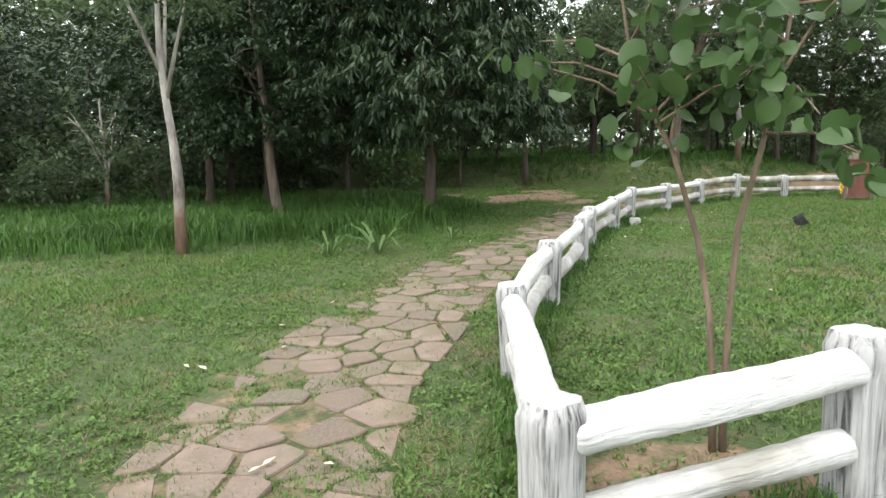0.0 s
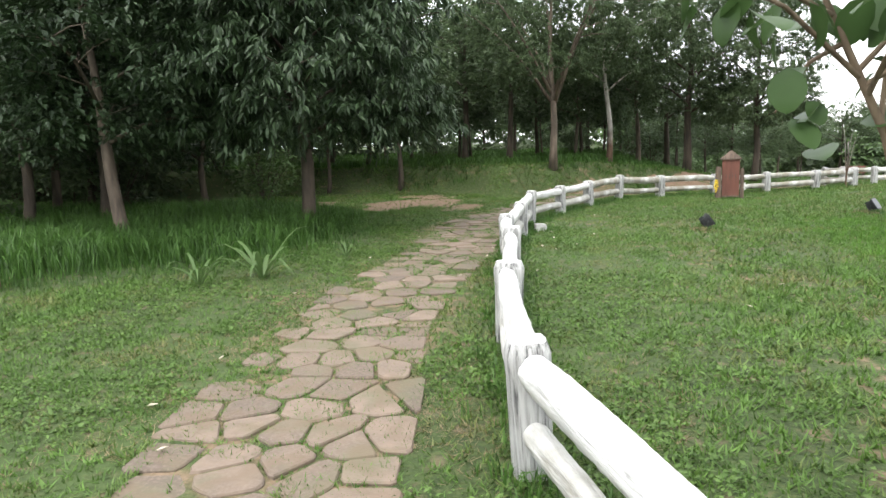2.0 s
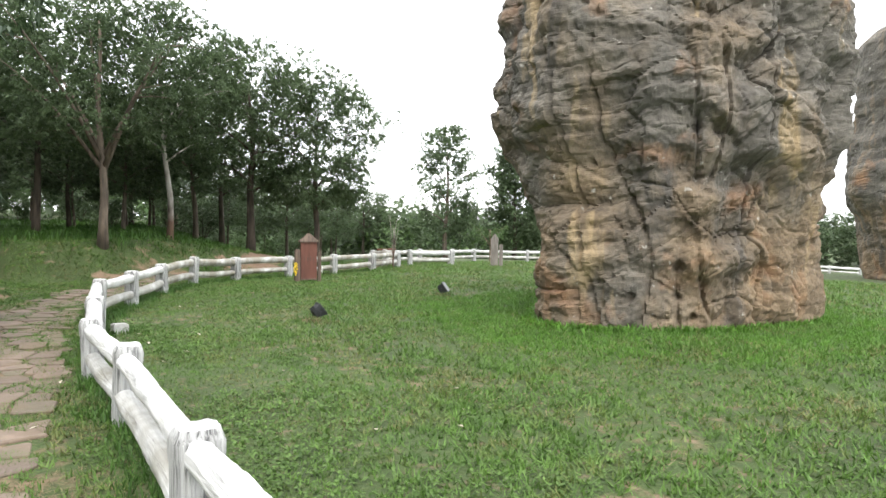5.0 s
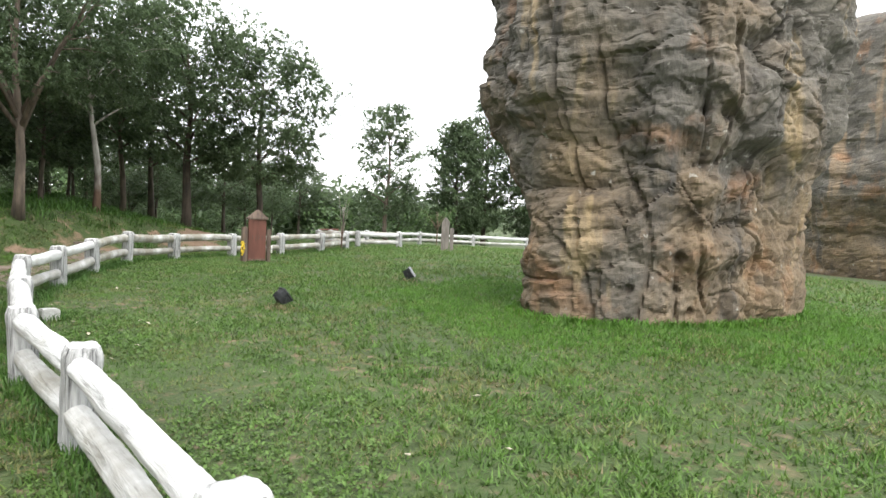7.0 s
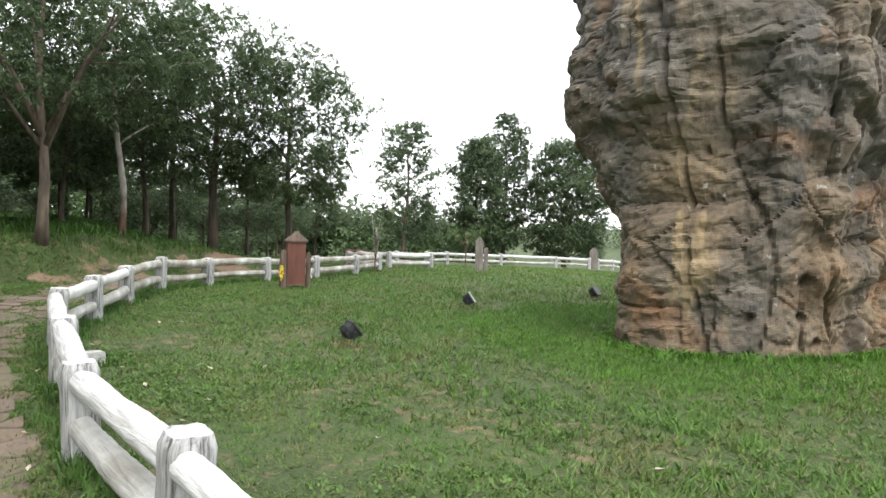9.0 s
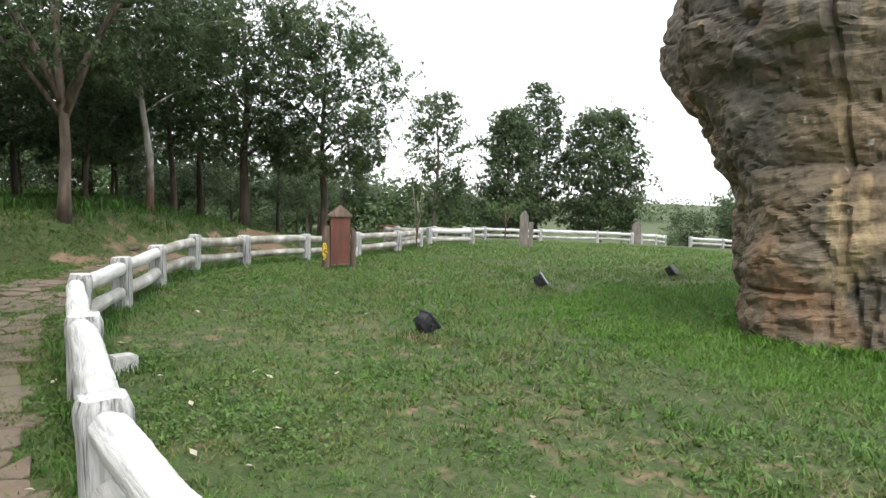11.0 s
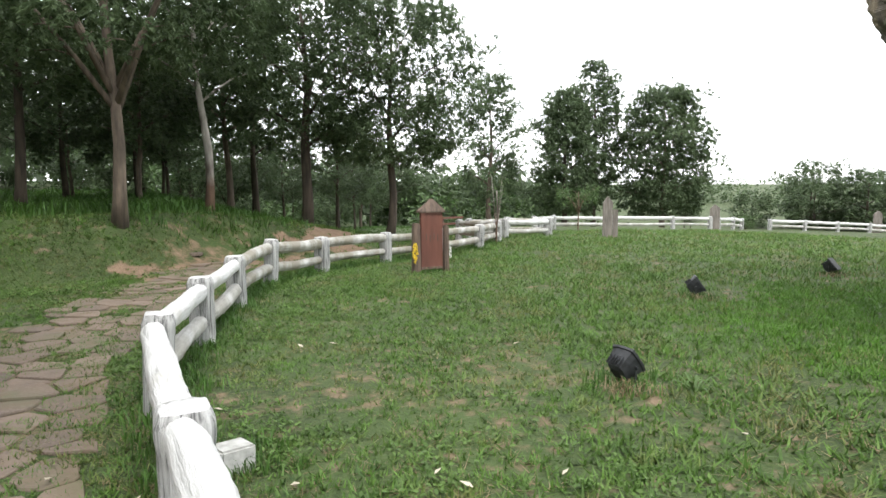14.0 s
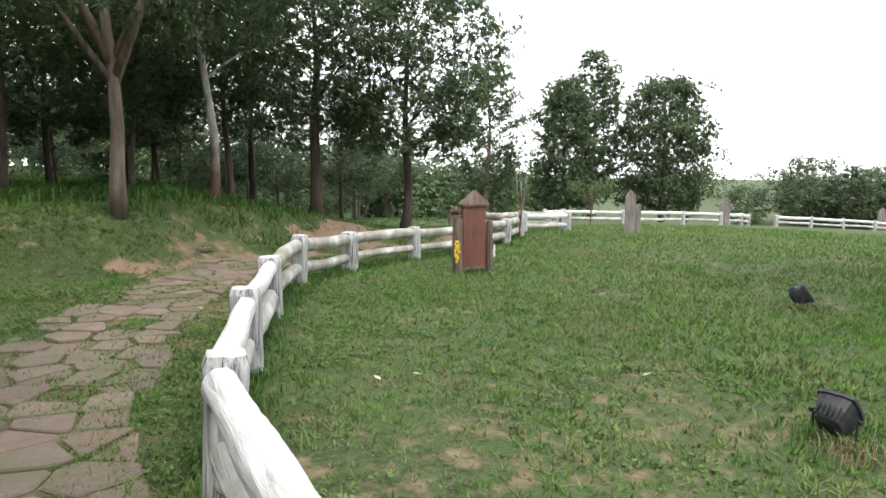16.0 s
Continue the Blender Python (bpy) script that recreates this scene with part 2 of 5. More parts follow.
GREY_WOOD = plain("grey_weathered_timber", (0.1, 0.09, 0.08), (0.27, 0.24, 0.21), 0.9, 14.0, (1, 1, 0.15))
BLACK_METAL = plain("black_powder_coat", (0.008, 0.009, 0.01), (0.03, 0.032, 0.035), 0.5, 20.0)
LAMP_GLASS = plain("dusty_lamp_glass", (0.05, 0.055, 0.06), (0.09, 0.095, 0.1), 0.3, 8.0)
YELLOW = plain("yellow_garland", (0.62, 0.4, 0.02), (0.85, 0.65, 0.06), 0.7, 30.0)
WHITE_PETAL = plain("white_petals", (0.6, 0.6, 0.56), (0.8, 0.8, 0.77), 0.7, 30.0)
CONCRETE = plain("pale_concrete", (0.28, 0.28, 0.26), (0.5, 0.5, 0.48), 0.9, 18.0)


# ---- helpers for building ----
def mesh_object(name, verts, faces, mat, parent=None, label="", smooth=False):
    me = bpy.data.meshes.new(name)
    me.from_pydata([tuple(v) for v in verts], [], faces)
    if mat:
        me.materials.append(mat)
    if smooth:
        me.polygons.foreach_set("use_smooth", [True] * len(me.polygons))
    ob = new(name, me)
    if parent:
        ob.parent = parent
    return tagged(ob, label) if label else ob


def fast_mesh(name, verts, faces, mat, parent=None):
    """verts (n, 3) and faces (m, 3 or 4) as arrays."""
    me = bpy.data.meshes.new(name)
    k = faces.shape[1]
    me.vertices.add(len(verts))
    me.vertices.foreach_set("co", verts.astype(np.float32).ravel())
    me.loops.add(faces.size)
    me.loops.foreach_set("vertex_index", faces.astype(np.int32).ravel())
    me.polygons.add(len(faces))
    me.polygons.foreach_set("loop_start", np.arange(0, faces.size, k, dtype=np.int32))
    me.update(calc_edges=True)
    me.materials.append(mat)
    ob = new(name, me)
    if parent:
        ob.parent = parent
    return ob


def part(name, bm, mat, parent, label="", smooth=False):
    me = bpy.data.meshes.new(name)
    bm.to_mesh(me)
    bm.free()
    me.materials.append(mat)
    if smooth:
        me.polygons.foreach_set("use_smooth", [True] * len(me.polygons))
    ob = new(name, me)
    ob.parent = parent
    return tagged(ob, label) if label else ob


def thing(name, m, label, category, group="", kind=""):
    ob = new(name)
    ob.empty_display_size = 0.1
    ob.matrix_basis = m
    return tagged(ob, label, category, group, kind)


def box_bm(w, d, h, bevel=0.01, base=0.0, taper=1.0):
    bm = bmesh.new()
    bmesh.ops.create_cube(bm, size=1)
    for v in bm.verts:
        k = taper if v.co.z > 0 else 1.0
        v.co = Vector((v.co.x * w * k, v.co.y * d * k, base + (v.co.z + 0.5) * h))
    if bevel:
        bmesh.ops.bevel(bm, geom=bm.edges[:], offset=bevel, segments=2, affect="EDGES")
    return bm


def tube_arrays(pts, radii, sides=8, rough=0.0, seed=0.0, cap=True):
    verts, faces = [], []
    pts = [Vector(p) for p in pts]
    for i, p in enumerate(pts):
        d = (pts[min(i + 1, len(pts) - 1)] - pts[max(i - 1, 0)]).normalized()
        a = d.orthogonal() if i == 0 else (a - a.dot(d) * d)
        a.normalize()
        b = d.cross(a)
        for k in range(sides):
            t = 2 * math.pi * k / sides
            r = radii[i]
            q = p + r * (math.cos(t) * a + math.sin(t) * b)
            if rough:
                q += (q - p) * rough * noise.noise(q * (1.2 / max(radii[0], 0.02)) + Vector((seed, 0, 0)))
            verts.append(q)
        if i:
            o = i * sides
            faces += [(o - sides + k, o - sides + (k + 1) % sides, o + (k + 1) % sides, o + k) for k in range(sides)]
    if cap:
        o = (len(pts) - 1) * sides
        faces += [tuple(range(sides - 1, -1, -1)), tuple(range(o, o + sides))]
    return verts, faces


def joined(pieces):
    verts, faces = [], []
    for v, f in pieces:
        o = len(verts)
        verts += v
        faces += [tuple(i + o for i in q) for q in f]
    return verts, faces


def smooth_step(t):
    t = np.clip(t, 0, 1)
    return t * t * (3 - 2 * t)


def lattice_noise(x, y, size, seed):
    """Smooth value noise in 0..1 on arrays."""
    x, y = np.asarray(x, float) / size, np.asarray(y, float) / size
    i, j = np.floor(x).astype(np.int64), np.floor(y).astype(np.int64)
    u, v = smooth_step(x - i), smooth_step(y - j)

    def h(a, b):
        n = (a * 374761393 + b * 668265263 + seed * 974711) & 0xFFFFFFFF
        n = ((n ^ (n >> 13)) * 1274126177) & 0xFFFFFFFF
        return ((n ^ (n >> 16)) & 0xFFFF) / 65535.0

    return (h(i, j) * (1 - u) + h(i + 1, j) * u) * (1 - v) + (h(i, j + 1) * (1 - u) + h(i + 1, j + 1) * u) * v


def line_distance(x, y, line):
    """Distance from points to a polyline, and the run along it of the nearest place."""
    x, y = np.asarray(x, float), np.asarray(y, float)
    best, along, run = np.full(x.shape, 1e9), np.zeros(x.shape), 0.0
    for (ax, ay), (bx, by) in zip(line, line[1:]):
        dx, dy = bx - ax, by - ay
        n = math.hypot(dx, dy)
        t = np.clip(((x - ax) * dx + (y - ay) * dy) / n ** 2, 0, 1)
        d = np.hypot(x - ax - t * dx, y - ay - t * dy)
        near = d < best
        best, along = np.where(near, d, best), np.where(near, run + t * n, along)
        run += n
    return best, along


def inside(x, y, poly):
    x, y = np.asarray(x, float), np.asarray(y, float)
    hit = np.zeros(x.shape, bool)
    for (ax, ay), (bx, by) in zip(poly, poly[1:] + poly[:1]):
        cross = ((ay > y) != (by > y)) & (x < (bx - ax) * (y - ay) / ((by - ay) or 1e-9) + ax)
        hit ^= cross
    return hit


# ---- the plan ----
PATH_LINE = [(3.4, -4.5), (1.9, -1.5), (0.75, 0.8), (-0.7, 2.8), (-1.3, 4.2), (-1.6, 5.8), (-1.85, 7.4), (-1.95, 9.3), (-1.92, 11.0),
             (-2.0, 13.0), (-2.1, 15.0), (-1.95, 17.0), (-1.5, 19.0), (-0.85, 20.8), (-0.05, 22.7), (0.8, 24.3)]
PATH_HALF = 0.78
FENCE = [(2.10, 3.80, 0.83), (0.97, 2.70, 0.75), (0.05, 4.87, 0.70), (-0.34, 7.06, 0.69), (-0.62, 9.57, 0.68), (-0.90, 11.40, 0.64), (-0.93, 13.58, 0.63),
         (-0.93, 15.46, 0.70), (-0.40, 17.39, 0.67), (0.24, 19.22, 0.67), (1.07, 21.06, 0.71), (2.33, 22.44, 0.60), (4.06, 23.55, 0.55),
         (5.75, 24.40, 0.54), (7.50, 25.50, 0.51), (9.23, 27.33, 0.45)]
FENCE_FAR = [(10.5, 28.9, 0), (12.75, 29.55, 0), (13.9, 31.7, 0), (15.1, 33.8, 0), (17.1, 35.1, 0), (20.7, 35.2, 0), (24.55, 35.0, 0), (26.8, 34.6, 0)]
FENCE_BACK = [(9.9, 30.3, 0), (11.9, 31.0, 0), (13.4, 30.6, 0)]
FENCE_RETURN = [(8.9, 29.2, 0), (9.35, 27.55, 0)]
FENCE_EAST = [(28.4, 35.4, 0), (30.3, 36.0, 0), (32.4, 37.1, 0)]
FENCE_LAST = [(34.4, 36.7, 0), (37.0, 36.2, 0), (39.5, 35.7, 0), (42.0, 35.2, 0), (44.6, 34.8, 0), (47.4, 34.3, 0), (50.4, 33.8, 0)]
TALL_EDGE = [(-40, 2.0), (-12, 5.0), (-7.4, 8.2), (-5.2, 9.6), (-3.9, 11.0), (-3.7, 13.6), (-4.4, 17.2), (-6.4, 19.2), (-12, 20.5), (-40, 24)]
DIRT_LINE = [(-7.6, 21.3), (-5.6, 21.4), (-3.6, 21.5), (-2.0, 21.8), (-0.6, 22.6), (1.0, 23.9), (2.6, 25.1), (4.4, 26.1), (8.0, 28.2)]
TRACK_UP = [(2.6, 25.2), (3.9, 27.3), (4.9, 29.5), (5.8, 33.5), (8.5, 44.0)]
ROCK_AT = (8.85, 12.5)


def height(x, y):
    """The lie of the land: a flat lawn that falls away to the far right, and a low wooded bank."""
    x, y = np.asarray(x, float), np.asarray(y, float)
    d = np.minimum(np.hypot(x - 2, y - 14), 62)
    fall = -0.0008 * d * d * smooth_step((x + 0.45 * (y - 14) - 2) / 8)
    foot = np.maximum(22.8 + 0.55 * (x + 1.6), 22.0) + 2.6 * smooth_step((-2.2 - x) / 2)
    bank = smooth_step((y - foot) / 1.9) * smooth_step((8.5 - x) / 9)
    rise = 0.98 * bank + 0.018 * np.clip(np.hypot(x, y) - 34, 0, 80) * smooth_step((12 - x) / 10)
    lumps = 0.05 * (lattice_noise(x, y, 2.3, 3) - 0.5) + 0.03 * (lattice_noise(x, y, 0.8, 4) - 0.5)
    return fall * (1 - bank) + rise + lumps - 0.0


def bare_earth(x, y):
    d, _ = line_distance(x, y, DIRT_LINE)
    u, _ = line_distance(x, y, TRACK_UP)
    p, _ = line_distance(x, y, PATH_LINE)
    wob = 0.9 * (lattice_noise(x, y, 1.4, 7) - 0.5) + 0.5 * (lattice_noise(x, y, 0.5, 8) - 0.5)
    b = np.maximum(smooth_step((1.05 - d + 3.0 * wob) / 0.9), 0.75 * smooth_step((0.55 - u + wob) / 0.5))
    b = np.maximum(b, 0.46 * smooth_step((1.15 - p + 1.0 * wob) / 0.5))
    b = np.minimum(b, 0.86)
    spots = np.maximum(smooth_step((lattice_noise(x, y, 1.7, 11) * 0.6 + lattice_noise(x, y, 0.55, 12) * 0.4 - 0.62) / 0.14) * 0.38, 0)
    r = np.hypot((np.asarray(x, float) - 9.0) / 3.2, (np.asarray(y, float) - 17.2) / 0.8)
    b = np.maximum(b, smooth_step((1.0 - np.hypot((np.asarray(x, float) + 4.7) / 2.3, (np.asarray(y, float) - 21.3) / 3.6) + 0.8 * wob) / 0.45))
    root = smooth_step((1.0 - np.hypot((np.asarray(x, float) - 1.5) / 1.0, (np.asarray(y, float) - 3.6) / 0.75)) / 0.4) * 0.62
    return np.maximum.reduce([b, spots, 0.36 * smooth_step((1.1 - r + wob) / 0.6), root])


# ---- ground: one sheet to the horizon ----
def ground_sheet():
    fine_x, fine_y = np.arange(-16, 20.01, 0.22), np.arange(-6, 34.01, 0.22)
    far = [1.0, 2.2, 4, 7, 12, 20, 35, 60, 120, 300, 900, 2500]
    xs = np.concatenate([[-16 - f for f in reversed(far)], fine_x, [20 + f for f in far]])
    ys = np.concatenate([[-6 - f for f in reversed(far)], fine_y, [34 + f for f in far]])
    gx, gy = np.meshgrid(xs, ys)
    z = height(gx, gy)
    nx, ny = len(xs), len(ys)
    i = (np.arange(ny - 1)[:, None] * nx + np.arange(nx - 1)[None, :]).ravel()
    ob = fast_mesh("ground", np.stack([gx.ravel(), gy.ravel(), z.ravel()], 1), np.stack([i, i + 1, i + nx + 1, i + nx], 1), GROUND)
    ob.data.polygons.foreach_set("use_smooth", [True] * len(ob.data.polygons))
    at = ob.data.attributes.new("bare_earth", "FLOAT", "POINT")
    at.data.foreach_set("value", bare_earth(gx.ravel(), gy.ravel()).astype(np.float32))
    return tagged(ob, "patchy green grass ground with reddish bare earth", "ground", kind="structure")


ground_sheet()


def in_rock(x, y, margin=0.0):
    """The pillar's footprint."""
    return np.hypot((x - ROCK_AT[0]) / (2.75 + margin), (y - ROCK_AT[1]) / (1.32 + margin)) < 1


def z_at(x, y):
    return float(height(np.array([x]), np.array([y]))[0])


# ---- fence of whitewashed concrete logs ----
def log_rail(a, b, r, seed, n=26):
    """A knobbly log along local x, from a to b."""
    a, b = Vector(a), Vector(b)
    ln = (b - a).length
    verts, faces, sides = [], [], 16 if n < 40 else 20
    for i in range(n + 1):
        t = i / n
        end = 1 - 0.28 * max(0, 1 - min(t, 1 - t) * ln / 0.05)
        bend = 0.022 * math.sin(math.pi * t) * math.sin(seed * 3.1) + 0.012 * noise.noise(Vector((t * 3, seed, 0)))
        for k in range(sides):
            w = 2 * math.pi * k / sides
            c, s = math.cos(w), math.sin(w)
            rr = r * end * (1 + 0.14 * noise.noise(Vector((t * ln * 1.8, c + seed, s))) + 0.085 * noise.noise(Vector((t * ln * 1.2, c * 4 + seed, s * 4)))
                            + 0.06 * noise.noise(Vector((t * ln * 9, c * 3 + seed, s * 3))) + 0.05 * noise.noise(Vector((t * ln * 24, c * 7 + seed, s * 7))))
            verts.append((t * ln, rr * c + bend, rr * s * 1.06 + bend * 0.8))
        if i:
            o = i * sides
            faces += [(o - sides + k, o - sides + (k + 1) % sides, o + (k + 1) % sides, o + k) for k in range(sides)]
    o = n * sides
    faces += [tuple(range(sides - 1, -1, -1)), tuple(range(o, o + sides))]
    turn = (b - a).to_track_quat("X", "Z").to_matrix().to_4x4()
    return verts, faces, Matrix.Translation(a) @ turn


def log_post(h, r, seed):
    """A squarish fluted post, its top worn and rounded."""
    verts, faces, sides, n = [], [], 28, 14
    for i in range(n + 1):
        t = i / n
        z = -0.2 + t * (h + 0.2)
        edge = 1 + 0.05 * (t > 0.84) if i < n else 0.86
        for k in range(sides):
            w = 2 * math.pi * k / sides
            c, s = math.cos(w), math.sin(w)
            sq = (abs(c) ** 5 + abs(s) ** 5) ** -0.2
            rr = r * sq * edge * (1 + 0.06 * noise.noise(Vector((c * 1.5 + seed, s * 1.5, z * 1.5))) + 0.06 * noise.noise(Vector((c * 7 + seed, s * 7, z * 0.8))))
            verts.append((rr * c, rr * s, z + (0.008 * noise.noise(Vector((c * 3, s * 3, seed))) if i == n else 0)))
        if i:
            o = i * sides
            faces += [(o - sides + k, o - sides + (k + 1) % sides, o + (k + 1) % sides, o + k) for k in range(sides)]
    o = n * sides
    verts.append((0, 0, h + 0.012))
    faces += [(o + k, o + (k + 1) % sides, len(verts) - 1) for k in range(sides)]
    return verts, faces


def fence(line, label, post_r=0.095, rail_r=0.076, seed=0, weathered_from=99, steps=26):
    base = line[0]
    ob = thing("fence", pose(base[0], base[1], 0), label, "fence")
    inv = Matrix.Translation((-base[0], -base[1], 0))
    tops = []
    for i, (x, y, top) in enumerate(line):
        g = z_at(x, y)
        h = (top if top else g + 0.66) - g
        a = line[max(i - 1, 0)]
        c = line[min(i + 1, len(line) - 1)]
        yaw = math.degrees(math.atan2(c[1] - a[1], c[0] - a[0]))
        v, f = log_post(h, post_r * (1 + 0.08 * math.sin(i * 2.3 + seed)), seed + i * 1.7)
        p = mesh_object("post", v, f, POST_PAINT, ob, smooth=True)
        p.data.materials.append(CAP_PAINT)
        for poly in p.data.polygons:
            if poly.center.z > h - 0.02:
                poly.material_index = 1
        p.matrix_basis = inv @ pose(x, y, g, 2.0 * math.sin(i * 1.9 + seed), 2.0 * math.sin(i * 2.7), yaw)
        tops.append((x, y, g, h))
    for i, (a, b) in enumerate(zip(tops, tops[1:])):
        d = Vector((b[0] - a[0], b[1] - a[1], 0)).normalized()
        side = Vector((d.y, -d.x, 0)) * -0.012
        for level, rr in ((0.81, 1.0), (0.35, 0.9)):
            p0 = Vector((a[0], a[1], a[2] + a[3] * level)) + side + d * 0.02
            p1 = Vector((b[0], b[1], b[2] + b[3] * (level + 0.02 * math.sin(i * 4.1)))) + side - d * 0.02
            v, f, m = log_rail(p0, p1, rail_r * rr * (1 + 0.1 * math.sin(i * 1.3 + level * 9)), seed + i * 2.9 + level * 5, steps)
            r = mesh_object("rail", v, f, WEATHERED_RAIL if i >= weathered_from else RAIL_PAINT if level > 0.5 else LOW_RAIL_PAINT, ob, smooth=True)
            r.matrix_basis = inv @ m
    return ob


fence(FENCE, "low white-painted concrete log fence curving beside the path", 0.11, 0.082, seed=1, weathered_from=9, steps=56)
fence(FENCE_FAR, "low white log fence at the far edge of the lawn", 0.1, 0.075, seed=30)
fence(FENCE_BACK, "weathered white log fence behind the lawn", 0.1, 0.075, seed=50, weathered_from=0)
fence(FENCE_RETURN, "short weathered log fence closing the corner behind the sign", 0.1, 0.075, seed=55, weathered_from=0)
fence(FENCE_EAST, "short white log fence beside a grey marker post", 0.1, 0.08, seed=60)
fence(FENCE_LAST, "distant low white log fence before dark trees", 0.1, 0.08, seed=70)


# ---- sandstone pillars ----
def pillar(name, centre, top, rx, ry, flare, mat, label, nu, nv, seed, turn=0.0, rough=1.0):
    cx, cy = centre
    verts = []
    levels = [(0, 0.0), (0.5, 0.13), (1.3, 0.3), (2.0, 0.34), (2.4, 0.56), (2.9, 0.68), (3.5, 0.88), (3.9, 1.0), (4.7, 1.0), (5.4, 0.92), (7.0, 0.8), (20, 0.7)]
    zs = np.interp(np.linspace(0, 1, nv), [0, 0.72, 1], [-0.25, min(5.8, top * 0.72), top])
    for z in zs:
        s = float(np.interp(z, [a for a, _ in levels], [b for _, b in levels]))
        dome = math.sqrt(max(0.0, 1 - max(0, (z - top * 0.86) / (top * 0.14)) ** 2.2)) * 0.97 + 0.03
        for k in range(nu):
            w = 2 * math.pi * k / nu
            c, sn = math.cos(w), math.sin(w)
            r = (abs(c / rx) ** 2.2 + abs(sn / ry) ** 2.2) ** (-1 / 2.2)
            r += s * (flare[0] + flare[1] * max(0.0, math.cos(w - flare[2])) ** 1.6)
            q = Vector((c * r + seed, sn * r, z))
            warp = 0.35 * noise.noise(q * 0.55)
            big = noise.noise(Vector((q.x * 0.6, q.y * 0.6, z * 0.35)))
            flute = noise.noise(Vector((q.x * 1.3, q.y * 1.3, z * 0.28 + 7)))
            zz = z + warp
            a = noise.noise(Vector((q.x * 0.4, q.y * 0.4, zz * 1.3)))
            b = noise.noise(Vector((q.x * 0.9 + 9, q.y * 0.9, zz * 3.6)))
            worn = 0.5 + 0.5 * noise.noise(q * 0.6 + Vector((3, 0, 0)))
            ledge = 0.085 * math.tanh(6 * a) + 0.05 * math.tanh(8 * b) * worn
            # jointed blocks: rounded faces with deep seams, in two sizes
            near, sites = noise.voronoi(Vector((q.x * 0.95 + 0.3 * warp, q.y * 0.95, zz * 1.15)))
            block = 0.05 * min(1.0, (near[1] - near[0]) / 0.1) + 0.1 * noise.noise(sites[0] * 2.7)
            near, sites = noise.voronoi(Vector((q.x * 2.3, q.y * 2.3, zz * 3.0 + warp)))
            block += worn * (0.05 * min(1.0, (near[1] - near[0]) / 0.12) + 0.07 * noise.noise(sites[0] * 3.1))
            crack = 0.0
            n1 = abs(noise.noise(Vector((q.x * 1.1, q.y * 1.1, z * 0.3 + 20))))
            if n1 < 0.05:
                crack -= 0.12 * (1 - n1 / 0.05)
            lump = noise.noise(q * 2.2)
            pit = max(0.0, noise.noise(q * 4.2 + Vector((0, 5, 0))) - 0.42)
            fine = 0.07 * lump - 0.45 * pit + 0.045 * noise.noise(q * 6.5) + 0.022 * noise.noise(q * 15.0)
            relief = 0.14 * big + 0.36 * flute * min(1, 0.35 + z / 4) + (ledge + block + crack + fine) * rough
            brow = z + 0.55 * noise.noise(Vector((c * 1.7, sn * 1.7, seed)))
            brow = 0.15 * min(1.0, max(0.0, (brow - 2.75) / 0.3)) - 0.06 * min(1.0, max(0.0, (brow - 3.5) / 0.8))
            r = (r - 0.26 + brow * rough + relief) * dome
            verts.append((c * r, sn * r, z))
    verts.append((0, 0, top + 0.05))
    verts = np.array(verts)
    i, k = np.meshgrid(np.arange(nv - 1), np.arange(nu), indexing="ij")
    k2 = (k + 1) % nu
    f = np.stack([i * nu + k, i * nu + k2, (i + 1) * nu + k2, (i + 1) * nu + k], -1).reshape(-1, 4)
    ob = fast_mesh(name, verts, f, mat)
    ob.data.polygons.foreach_set("use_smooth", [False] * len(ob.data.polygons))
    ob.matrix_basis = pose(cx, cy, z_at(cx, cy), 0, 0, turn)
    return tagged(ob, label, "rock")


pillar("rock_pillar", ROCK_AT, 9.5, 3.15, 1.67, (0.34, 1.06, radians(106)), ROCK, "massive layered sandstone pillar, top-heavy, streaked grey and ochre", 360, 310, 3.0)
pillar("rock_pillar", (32.1, 18.7), 11.6, 3.9, 3.6, (0.55, 0.9, radians(200)), ROCK_FAR, "second tall brown sandstone pillar standing behind the first", 170, 150, 31.0, rough=0.55)


